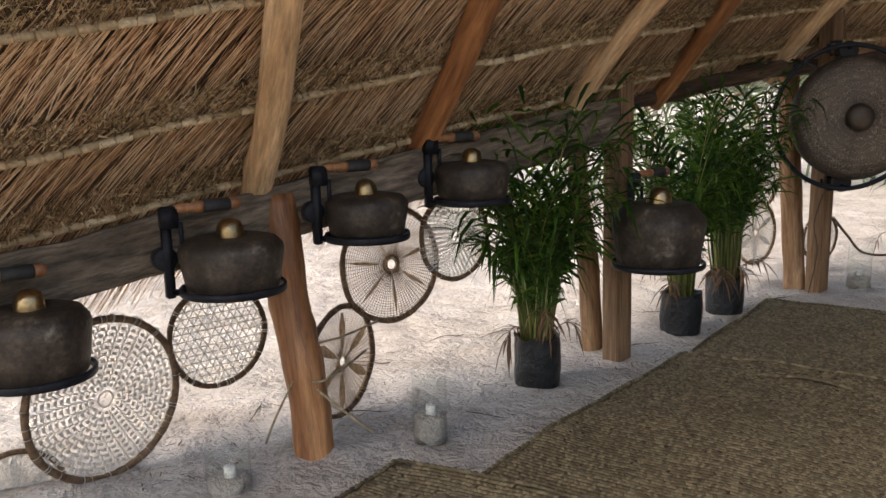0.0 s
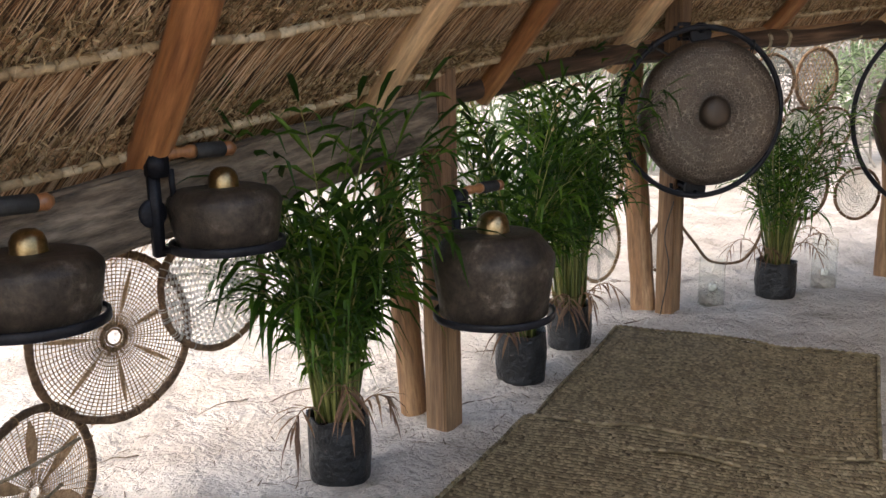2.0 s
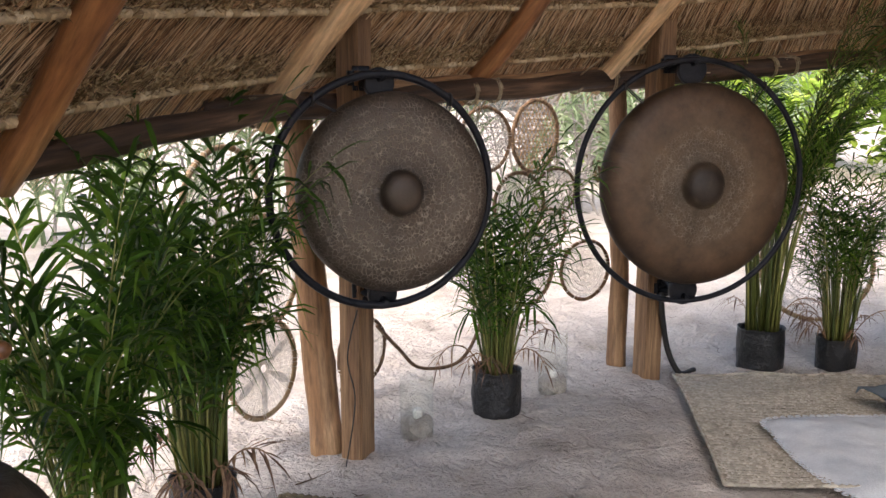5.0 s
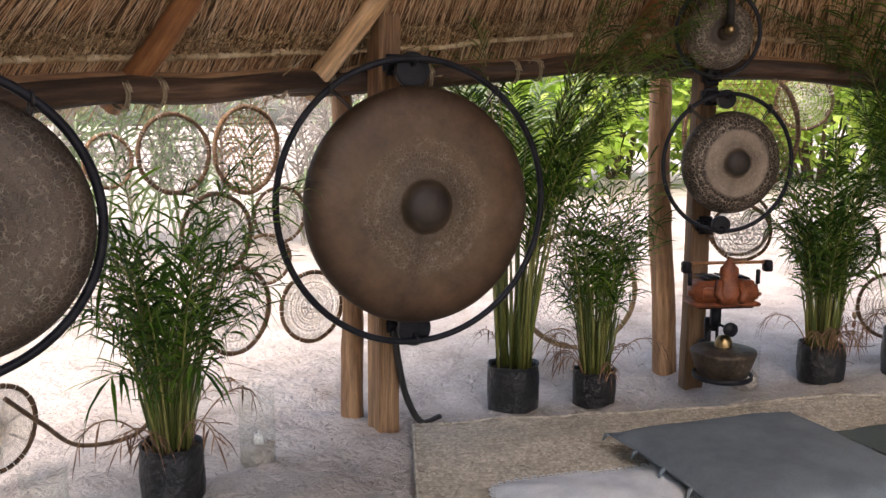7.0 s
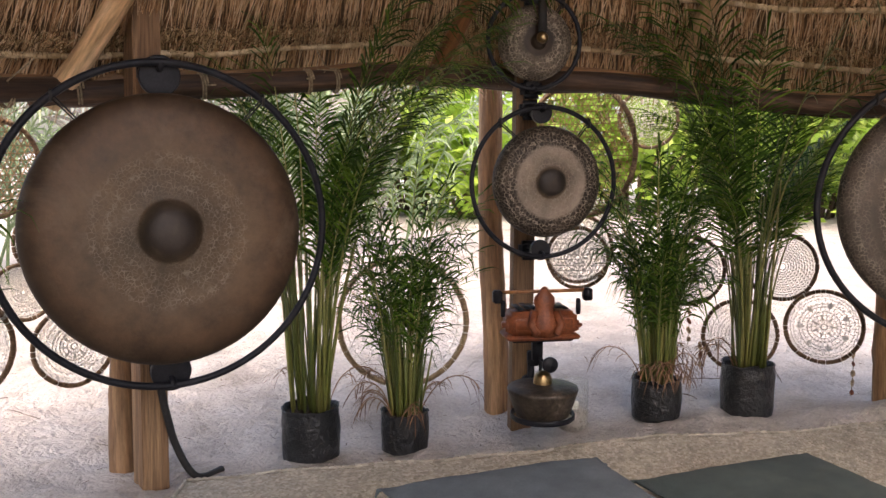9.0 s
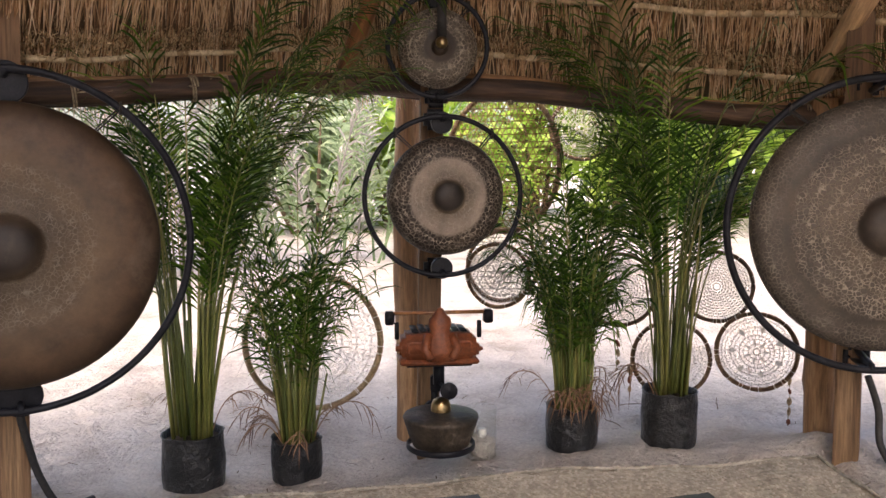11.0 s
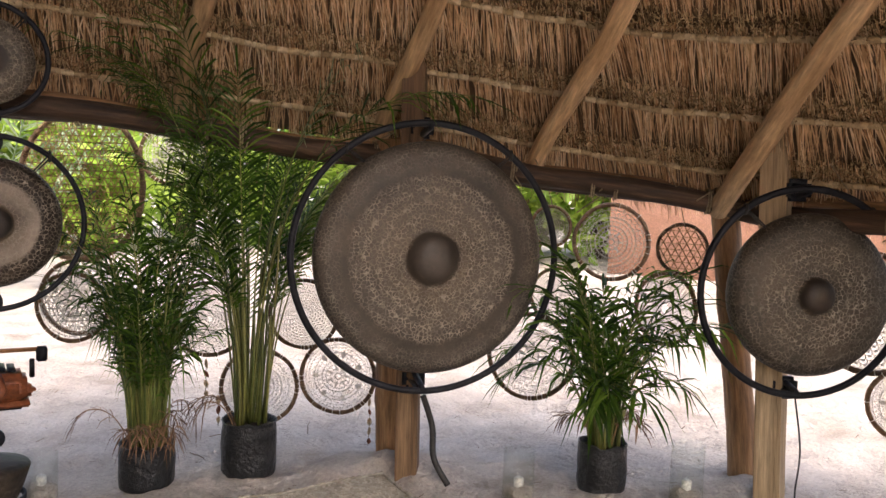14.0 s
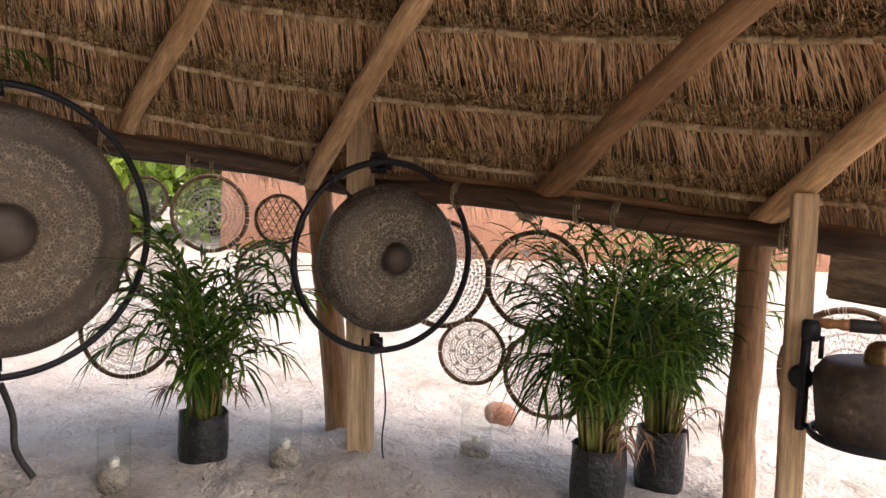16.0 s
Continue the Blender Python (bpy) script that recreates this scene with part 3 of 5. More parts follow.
def timber(name, foot, top, size, turn, material, label):
    """A sawn square post with worn edges, from foot to top, its faces turned to the way given."""
    a, b = Vector(foot), Vector(top)
    a.z -= 0.3
    L = (b - a).length
    z = (b - a).normalized()
    y = Vector((turn[0], turn[1], 0)).normalized()
    x = y.cross(z).normalized()
    y = z.cross(x)
    m = Matrix.Translation(a) @ Matrix((x, y, z)).transposed().to_4x4()
    bm = bmesh.new()
    bmesh.ops.create_cube(bm, size=1)
    bmesh.ops.scale(bm, vec=(size, size, L), verts=bm.verts)
    bmesh.ops.translate(bm, vec=(0, 0, L / 2), verts=bm.verts)
    bmesh.ops.subdivide_edges(bm, edges=[e for e in bm.edges if abs((e.verts[0].co - e.verts[1].co).z) > 0.1], cuts=9)
    bmesh.ops.bevel(bm, geom=[e for e in bm.edges if e.calc_face_angle(0) > 1.0], offset=0.006, segments=2, affect="EDGES")
    for v in bm.verts:
        q = v.co * 3 + Vector((a.x, a.y, 0))
        v.co += Vector((noise.noise(q), noise.noise(q + Vector((5, 0, 0))), 0)) * 0.003
    g = Shape()
    bm.verts.index_update()
    g.add([v.co.copy() for v in bm.verts], [tuple(v.index for v in f.verts) for f in bm.faces])
    bm.free()
    ob = part(name, g, material, m=m, smooth=False)
    return tagged(ob, label, "post", "sawn posts round the hall", "structure")


POSTS = {
    "A": ((0.933, 4.548, -0.1), (0.935, 4.562, 1.7), 0.115, TIMBER),
    "B": ((2.548, 5.726, -0.02), (2.578, 5.745, 1.963), 0.11, TIMBER),
    "C": ((4.583, 6.14, -0.09), (4.648, 6.17, 2.1), 0.12, TIMBER),
    "D": ((6.369, 5.514, -0.11), (6.44, 5.543, 2.28), 0.11, TIMBER),
    "E": ((7.469, 3.882, 0.06), (7.446, 3.907, 2.067), 0.105, TIMBER),
    "F": ((7.983, 2.267, 0.04), (7.971, 2.348, 1.796), 0.115, NEWTIMBER),
    "G": ((6.98, 0.55, 0), (6.97, 0.6, 1.49), 0.088, NEWTIMBER),
}
for key, (foot, top, size, material) in POSTS.items():
    timber("post", foot, top, size, (-0.97, 0.24) if key == "G" else inward(foot[0], foot[1]), material, "pale new sawn timber post standing in the sand" if material is NEWTIMBER else "brown sawn timber post standing in the sand")

for foot, top, r, material in [
    ((-0.505, 3.18, -0.42), (-0.674, 3.352, 1.023), 0.085, REDLOG),
    ((0.86, 4.74, -0.3), (0.702, 4.624, 1.33), 0.062, LOG),
    ((2.46, 5.83, -0.3), (2.40, 5.97, 1.6), 0.075, LOG),
    ((4.56, 6.36, -0.3), (4.62, 6.5, 1.68), 0.06, LOG),
    ((6.44, 5.74, -0.3), (6.66, 6.02, 1.85), 0.075, LOG),
    ((7.69, 4.1, -0.2), (7.6, 4.12, 1.72), 0.075, LOG),
    ((8.385, 2.395, -0.2), (8.258, 2.596, 1.5), 0.075, LOG),
    ((7.7, 0.5, -0.2), (7.38, 0.62, 1.45), 0.072, LOG),
]:
    log("log_post", foot, top, r, r * 0.88, material, "round peeled log post, reddish brown, set in the sand", "post", 0.02)

# the beams on the posts
BEAM = [(2.05, 5.7, 1.5), (4.35, 6.34, 1.68), (6.3, 5.82, 1.83), (7.72, 4.0, 1.63), (8.22, 2.5, 1.45), (7.1, 0.35, 1.3)]
for a, b in zip(BEAM, BEAM[1:]):
    a, b = Vector(a), Vector(b)
    w = (b - a).normalized() * 0.12
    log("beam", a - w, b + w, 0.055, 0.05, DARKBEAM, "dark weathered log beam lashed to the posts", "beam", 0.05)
for i, (a, b) in enumerate(zip(BEAM, BEAM[1:])):
    a, b = Vector(a), Vector(b)
    w = (b - a).normalized() * 0.2
    o = Vector((-w.y, w.x, 0)).normalized()
    log("pole", a - w + o * 0.07 + Vector((0, 0, 0.055)), b + w * 0.4 + o * 0.07 + Vector((0, 0, 0.045)), 0.028, 0.022, LOG, "thin pole tied along a beam at the eave", "pole", 0.05)
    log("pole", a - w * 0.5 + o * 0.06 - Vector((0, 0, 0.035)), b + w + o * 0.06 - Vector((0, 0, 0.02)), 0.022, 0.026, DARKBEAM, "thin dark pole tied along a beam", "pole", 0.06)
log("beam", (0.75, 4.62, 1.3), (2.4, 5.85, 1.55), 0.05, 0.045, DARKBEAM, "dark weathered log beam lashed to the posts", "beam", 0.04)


def build_plank():
    """A thick rough plank that rises along the straight side of the hall."""
    a, b = Vector((-2.7, 1.86, 0.57)), Vector((0.9, 4.44, 1.26))
    x = (b - a).normalized()
    y = Vector((-x.y, x.x, 0)).normalized()
    z = x.cross(y)
    L = (b - a).length
    g = Shape()
    g.box((L, 0.06, 0.26), None, 0.0)
    bm = bmesh.new()
    bmesh.ops.create_cube(bm, size=1)
    bmesh.ops.scale(bm, vec=(L, 0.06, 0.22), verts=bm.verts)
    bmesh.ops.subdivide_edges(bm, edges=[e for e in bm.edges if abs((e.verts[0].co - e.verts[1].co).x) > 1], cuts=40)
    bmesh.ops.bevel(bm, geom=[e for e in bm.edges if e.calc_face_angle(0) > 1.0], offset=0.012, segments=2, affect="EDGES")
    for v in bm.verts:
        k = 0.018 * noise.noise((v.co.x * 2.2, v.co.z * 3, 1)) + 0.007 * noise.noise((v.co.x * 9, v.co.z * 9, 4))
        v.co.z += k
        v.co.y += 0.006 * noise.noise((v.co.x * 4, v.co.z * 6, 8))
    g = Shape()
    bm.verts.index_update()
    g.add([v.co.copy() for v in bm.verts], [tuple(v.index for v in f.verts) for f in bm.faces])
    bm.free()
    m = Matrix.Translation((a + b) / 2) @ Matrix((x, y, z)).transposed().to_4x4()
    tagged(part("plank_beam", g, PLANK, m=m, smooth=False), "thick rough grey-brown plank beam with saw marks", "beam", kind="structure")


build_plank()

for s, lean, r, material in [
    (2.25, -0.05, 0.055, REDLOG),
    (2.91, -0.111, 0.058, RAFTER),
    (3.308, -0.084, 0.058, REDLOG),
    (3.83, 0.05, 0.05, RAFTER),
    (4.326, -0.015, 0.05, REDLOG),
    (5.033, 0.007, 0.055, RAFTER),
    (5.554, 0.178, 0.05, REDLOG),
    (5.984, 0.365, 0.048, RAFTER),
    (6.9, 0.3, 0.045, REDLOG),
    (7.467, 0.209, 0.045, RAFTER),
    (7.871, 0.485, 0.045, RAFTER),
    (8.307, 0.709, 0.045, RAFTER),
    (8.933, 0.68, 0.048, RAFTER),
    (9.47, 0.82, 0.052, LOG),
    (9.873, 0.607, 0.05, RAFTER),
]:
    reach = 1.5
    log("rafter", roof_point(s, -0.08, 0.06), roof_point(s + lean * reach, reach, 0.07), r * 1.05, r * 0.95, material, "peeled pole rafter under the thatch", "rafter", 0.03)


def lashing(p, along, r):
    """A few turns of pale twine round a beam, with loose ends."""
    z = Vector(along).normalized()
    m = Matrix.Translation(p) @ z.to_track_quat("Z", "Y").to_matrix().to_4x4()
    g = Shape()
    rng = random.Random(int(p[0] * 100))
    pts = [(math.cos(a) * r, math.sin(a) * r, 0.012 * a / 6.28 - 0.02) for a in np.arange(0, 6.28 * 2.5, 0.4)]
    g.tube(pts, 0.005, 5)
    for _ in range(2):
        a = rng.random() * 6.28
        c = Vector((math.cos(a) * r, math.sin(a) * r, 0))
        g.tube([c, c * 1.3 + Vector((0, 0, rng.uniform(-0.05, 0.05))), c * 1.2 + Vector((rng.uniform(-0.1, 0.1), rng.uniform(-0.1, 0.1), rng.uniform(-0.1, 0.1)))], 0.004, 4)
    tagged(part("lashing", g, TWINE, m=m), "pale twine wound round a beam to hold it", "rope", "beam lashings")


for i, (a, b) in enumerate(zip(BEAM, BEAM[1:])):
    a, b = Vector(a), Vector(b)
    for k in (0.04, 0.3, 0.55, 0.62, 0.9):
        lashing(a.lerp(b, k), b - a, 0.058)


def second_plank():
    a, b = Vector((7.02, 0.46, 1.19)), Vector((5.0, -1.15, 1.1))
    x = (b - a).normalized()
    y = Vector((-x.y, x.x, 0)).normalized()
    g = Shape().box(((b - a).length, 0.06, 0.17), None, 0.01)
    m = Matrix.Translation((a + b) / 2) @ Matrix((x, y, x.cross(y))).transposed().to_4x4()
    tagged(part("plank_beam", g, PLANK, m=m, smooth=False), "thick rough grey-brown plank beam with saw marks", "beam", kind="structure")


second_plank()


# ---- gongs ----
def gong_profile(R, deep, boss, rise):
    return [(0, rise), (boss * 0.5 * R, rise * 0.93), (boss * 0.8 * R, rise * 0.72), (boss * 0.95 * R, rise * 0.35), (boss * 1.02 * R, rise * 0.1),
            (boss * 1.12 * R, 0.0), (0.5 * R, 0.006), (0.74 * R, 0.004), (0.86 * R, -0.01), (0.94 * R, -0.025), (0.985 * R, -0.05), (R, -0.075),
            (R * 0.995, -deep * 0.8), (R * 0.975, -deep), (R * 0.96, -deep), (R * 0.96, -0.08), (R * 0.88, -0.03), (0.3 * R, -0.012), (0, -0.012)]


def hanging_gong(p, normal, R, ring_p, ring_R, post, metal, label, deep=0.13, boss=0.22, nod=0.0, mallet=False, round_plate=True):
    """A bossed gong on two cords inside a black steel ring that is bracketed to its post."""
    n = Vector((normal[0], normal[1], 0)).normalized()
    m = facing(ring_p, n)
    stand = thing("gong_ring", m, "black steel ring frame bracketed to a timber post", "gong stand", "gong rings")
    r = 0.0155 if ring_R > 0.4 else 0.012
    part("ring", Shape().tube([(ring_R * math.cos(a), ring_R * math.sin(a), 0) for a in np.linspace(0, 2 * math.pi, 96, endpoint=False)], r, 10, closed=True), BLACK, stand)
    back = (m.inverted() @ Vector(post)).z
    for sgn in (1, -1):
        y = sgn * ring_R
        g = Shape()
        L = max(0.06, -back - 0.04)
        g.box((0.05, 0.012, L), pose(0, y * 1.0, -L / 2), 0.003)
        g.box((0.11, 0.1, 0.012), pose(0, y * 0.985, -L), 0.02)
        g.tube([(0, y * 0.93, -L + 0.005), (0, y * 0.97, -0.01), (0, y, 0.012)], 0.014, 8)
        for bx in (-0.035, 0.035):
            g.tube([(bx, y * 0.985, -L + 0.004), (bx, y * 0.985, -L + 0.016)], 0.008, 6)
        if round_plate:
            q = 0.07 * ring_R / 0.65 + 0.012
            k0 = len(g.v)
            g.lathe([(0, 0.012), (q * 0.93, 0.012), (q * 0.945, 0.0119), (q * 0.985, 0.009), (q, 0.005), (q, -0.012), (q * 0.99, -0.02), (0, -0.02)], 28)
            for i in range(k0, len(g.v)):
                g.v[i] = Vector(g.v[i]) + Vector((0, y * 0.925, -0.045))
        part("bracket", g, BLACK, stand, "black steel bracket with bolts")
    gm = facing(p, n) @ pose(0, 0, 0, nod, 0, 0)
    gong = thing("gong", gm, label, "gong", "hanging gongs")
    part("disc", Shape().lathe(gong_profile(R, deep, boss, 0.045 * R / 0.5 + 0.012), 96), metal, gong)
    inv = gm.inverted()
    for sgn in (-1, 1):
        a = math.radians(90 - sgn * 36)
        hole = Vector((R * 0.98 * math.cos(a), R * 0.98 * math.sin(a), -0.06))
        q = inv @ (m @ Vector((ring_R * math.cos(math.radians(90 - sgn * 38)), ring_R * math.sin(math.radians(90 - sgn * 38)), 0)))
        g = Shape().tube([hole + Vector((0.006, 0, 0)), q + Vector((0.008, 0, 0))], 0.0035, 5).tube([hole - Vector((0.006, 0, 0)), q - Vector((0.008, 0, 0))], 0.0035, 5)
        g.tube([q + Vector((0, 0.022 * math.cos(w), 0.022 * math.sin(w))) for w in np.linspace(0, 6.28, 10)], 0.006, 5)
        part("cord", g, CORD, gong)
    if mallet:
        mt = thing("mallet", facing(Vector(p) + n * 0.07 + Vector((0, 0, 0.06)), n), "mallet with a dark grip hanging before a small gong", "mallet")
        part("handle", Shape().tube([(0, 0.0, 0), (0, 0.16, 0), (0, 0.3, -0.02)], [0.017, 0.02, 0.018], 10), HANDLE, mt)
        part("grip", Shape().tube([(0, -0.02, 0), (0, 0.14, 0)], 0.022, 12), GRIP, mt)
        part("head", Shape().lathe([(0, 0.03), (0.02, 0.024), (0.03, 0.0), (0.02, -0.02), (0, -0.024)], 16).moved(pose(0, -0.05, 0)), BRASS, mt)
    return gong


DK, MD, LT = (0.03, 0.021, 0.015), (0.075, 0.053, 0.036), (0.125, 0.094, 0.066)
OFF, ON, HALF = (0, 0, 0), (1, 1, 1), (0.35, 0.35, 0.35)
G1 = gong_metal("gong_bronze_pitted", [(0, MD), (0.14, MD), (0.2, DK), (0.28, MD), (0.6, LT), (0.85, MD), (1.0, DK)], [(0.2, OFF), (0.3, ON), (0.75, ON), (0.9, HALF), (1.0, OFF)], 0.40, 0.38)
G2 = gong_metal("gong_bronze_brown", [(0, (0.05, 0.038, 0.03)), (0.15, DK), (0.24, (0.085, 0.059, 0.037)), (0.5, (0.11, 0.071, 0.04)), (0.8, (0.1, 0.057, 0.03)), (1.0, (0.04, 0.024, 0.014))], [(0.2, OFF), (0.28, HALF), (0.5, HALF), (0.6, OFF), (1.0, OFF)], 0.54, 0.4)
G3 = gong_metal("gong_bronze_ringed", [(0, DK), (0.22, (0.03, 0.024, 0.02)), (0.26, LT), (0.6, (0.26, 0.21, 0.165)), (0.66, DK), (1.0, DK)], [(0.24, OFF), (0.3, HALF), (0.62, HALF), (0.7, ON), (1.0, HALF)], 0.28, 0.5)
G5 = gong_metal("gong_bronze_etched", [(0, (0.085, 0.066, 0.052)), (0.2, (0.06, 0.047, 0.037)), (0.26, LT), (0.55, (0.1, 0.08, 0.062)), (0.68, (0.055, 0.041, 0.03)), (0.82, (0.1, 0.083, 0.068)), (0.95, (0.06, 0.049, 0.039)), (1.0, DK)], [(0.2, OFF), (0.26, ON), (0.6, ON), (0.7, OFF), (0.8, HALF), (1.0, HALF)], 0.56, 0.6)
G6 = gong_metal("gong_bronze_grey", [(0, MD), (0.2, DK), (0.28, (0.085, 0.068, 0.049)), (0.6, (0.1, 0.077, 0.055)), (0.8, (0.07, 0.056, 0.04)), (1.0, (0.05, 0.039, 0.029))], [(0.22, OFF), (0.28, ON), (0.62, ON), (0.74, HALF), (1.0, HALF)], 0.335, 0.55)

hanging_gong((2.58, 5.31, 1.204), (-0.1, -1.0), 0.389, (2.55, 5.40, 1.203), 0.449, POSTS["B"][0], G1, "pitted dark bronze gong hung before a timber post", nod=-3)
hanging_gong((4.5, 5.665, 1.119), (-0.29, -0.957), 0.537, (4.55, 5.797, 1.123), 0.652, POSTS["C"][0], G2, "large smooth brown bronze gong hung before a timber post", nod=-2)
hanging_gong((6.218, 5.185, 1.273), (-0.515, -0.858), 0.274, (6.261, 5.264, 1.27), 0.368, POSTS["D"][0], G3, "small dark bronze gong with a pale ring on its face", 0.1, 0.27)
hanging_gong((6.319, 5.358, 1.964), (-0.556, -0.83), 0.189, (6.363, 5.422, 1.977), 0.239, POSTS["D"][0], G6, "smallest dull bronze gong hung high on a post", 0.07, 0.2, mallet=True)
hanging_gong((7.229, 3.67, 1.175), (-0.78, -0.626), 0.522, (7.269, 3.719, 1.171), 0.602, POSTS["E"][0], G5, "large grey-brown bronze gong with etched rings", nod=-2, round_plate=False)
hanging_gong((7.842, 2.137, 1.086), (-0.883, -0.469), 0.358, (7.839, 2.188, 1.097), 0.447, POSTS["F"][0], G6, "medium grey bronze gong with pitted rings", deep=0.12, nod=-2, round_plate=False)


def kettle_gong(p, out, W, H, kind, label, mallet=True, arm=-1):
    """A kettle gong on a black steel ring shelf whose bracket is bolted to the beam or post behind it."""
    m = upright(p, out)
    shelf = thing("kettle_shelf", m, "black steel ring shelf with an upright bracket", "bracket", "kettle shelves")
    R = W / 2
    rr = R * (0.93 if kind != "bowl" else 0.82)
    g = Shape().lathe([(rr + 0.012, -0.012), (rr + 0.016, -0.008), (rr + 0.016, 0.012), (rr + 0.012, 0.016), (rr + 0.006, 0.014), (rr + 0.004, -0.01), (rr + 0.012, -0.012)], 56)
    part("ring", g, BLACK, shelf)
    x = arm * (R + 0.015)
    yb = R * 0.45
    if kind == "bowl":
        x, yb = -0.02, R + 0.03
    elif kind == "jar":
        x, yb = 0.75 * R, 1.45 * R
    up = part("upright", Shape().box((0.032, 0.032, H + 0.11), pose(x, yb, H / 2 + 0.035), 0.004), BLACK, shelf)
    part("arm", Shape().tube([(x, yb, 0), (x * 0.8, yb - R * 0.2, 0), (x * (0.6 if kind == "jar" else 0.9), yb - R * (0.7 if kind == "jar" else 0.28), 0)], 0.012, 8), BLACK, shelf)
    part("crossbar", Shape().box((0.03, R * 1.0, 0.014), pose(x * 0.4, yb * 0.8, -0.014), 0.003), BLACK, shelf)
    part("hinge", Shape().lathe([(0, 0.024), (0.036, 0.024), (0.043, 0.018), (0.043, -0.018), (0.036, -0.024), (0, -0.024)], 24).moved(pose(x - 0.006, yb + 0.02, H * 0.62, 90, 0, 0)), BLACK, up, "round black hinge plate")
    part("clamp", Shape().box((0.06, 0.05, 0.075), pose(x + 0.01, yb - R * 0.05, H + 0.075), 0.006).tube([(x + 0.045, yb - R * 0.15, H - 0.02), (x + 0.045, yb - R * 0.15, H + 0.06)], 0.009, 8), BLACK, up)
    k = thing("kettle_gong", m, label, "kettle gong", "kettle gongs")
    if kind == "jar":
        prof = [(0, 0.0), (0.84 * R, 0.0), (0.88 * R, 0.02 * H), (0.91 * R, 0.2 * H), (0.97 * R, 0.5 * H), (1.0 * R, 0.66 * H), (0.985 * R, 0.73 * H), (0.93 * R, 0.8 * H), (0.76 * R, 0.955 * H), (0.71 * R, 0.985 * H), (0.6 * R, 0.995 * H), (0, H)]
    elif kind == "bowl":
        prof = [(0, 0.0), (0.7 * R, 0.0), (0.74 * R, 0.03 * H), (0.86 * R, 0.35 * H), (0.97 * R, 0.72 * H), (1.0 * R, 0.82 * H), (0.97 * R, 0.88 * H), (0.6 * R, 0.96 * H), (0, H)]
    else:
        prof = [(0, 0.0), (0.84 * R, 0.0), (0.88 * R, 0.03 * H), (0.95 * R, 0.4 * H), (1.0 * R, 0.72 * H), (0.98 * R, 0.82 * H), (0.86 * R, 0.95 * H), (0.7 * R, 0.99 * H), (0.3 * R, 0.985 * H), (0, H)]
    g = Shape().lathe(prof, 56)
    g.v = [Vector(v) * (1 + 0.012 * noise.noise(Vector(v) * 9 + Vector(p))) for v in g.v]
    body = part("body", g, KETTLE, k)
    b = 0.048 * W / 0.38
    part("knob", Shape().lathe([(b * 1.06, 0), (b * 1.05, 0.2 * b), (b, 0.7 * b), (0.82 * b, 1.1 * b), (0.45 * b, 1.35 * b), (0, 1.42 * b)], 28).moved(pose(0, 0, H * 0.985)), BRASS, body, "domed brass knob")
    if mallet:
        t = thing("mallet", m @ pose(x, yb - R * 0.1, H + 0.095), "turned wooden mallet with a dark grip laid on a bracket", "mallet", "mallets")
        s = -arm
        prof2 = [(0.0, 0.014), (0.03, 0.02), (0.06, 0.015), (0.08, 0.022), (0.1, 0.02)]
        part("handle", Shape().tube([(s * (a + 0.03), 0, 0.01) for a, _ in prof2], [q for _, q in prof2], 14), HANDLE, t)
        part("grip", Shape().tube([(s * 0.13, 0, 0.01), (s * 0.135, 0, 0.01), (s * 0.225, 0, 0.01), (s * 0.23, 0, 0.01)], [0.02, 0.024, 0.024, 0.02], 16), GRIP, t)
        part("butt", Shape().tube([(s * 0.23, 0, 0.01), (s * 0.255, 0, 0.01), (s * 0.27, 0, 0.01)], [0.022, 0.023, 0.012], 14), HANDLE, t)
    return k


out_left = (NR.x, NR.y)
kettle_gong((-1.328, 2.61, 0.545), out_left, 0.36, 0.22, "pan", "squat sooty bronze kettle gong with a brass knob")
kettle_gong((-0.764, 2.953, 0.738), out_left, 0.37, 0.19, "pan", "squat sooty bronze kettle gong with scratched sides")
kettle_gong((-0.308, 3.262, 0.864), out_left, 0.326, 0.168, "pan", "squat dark bronze kettle gong with a brass knob")
kettle_gong((0.12, 3.74, 0.937), out_left, 0.338, 0.175, "pan", "small dark bronze kettle gong with a brass knob")
kettle_gong((1.034, 4.075, 0.56), out_left, 0.452, 0.305, "jar", "tall jar-shaped bronze kettle gong beside a timber post")
kettle_gong((6.175, 5.187, 0.125), (0.62, 0.78), 0.35, 0.165, "bowl", "bowl-shaped black bronze kettle gong near the sand", mallet=False)
kettle_gong((6.72, 0.4, 0.66), (0.97, -0.24), 0.42, 0.27, "pan", "dark bronze kettle gong on a bracket at a pale post")


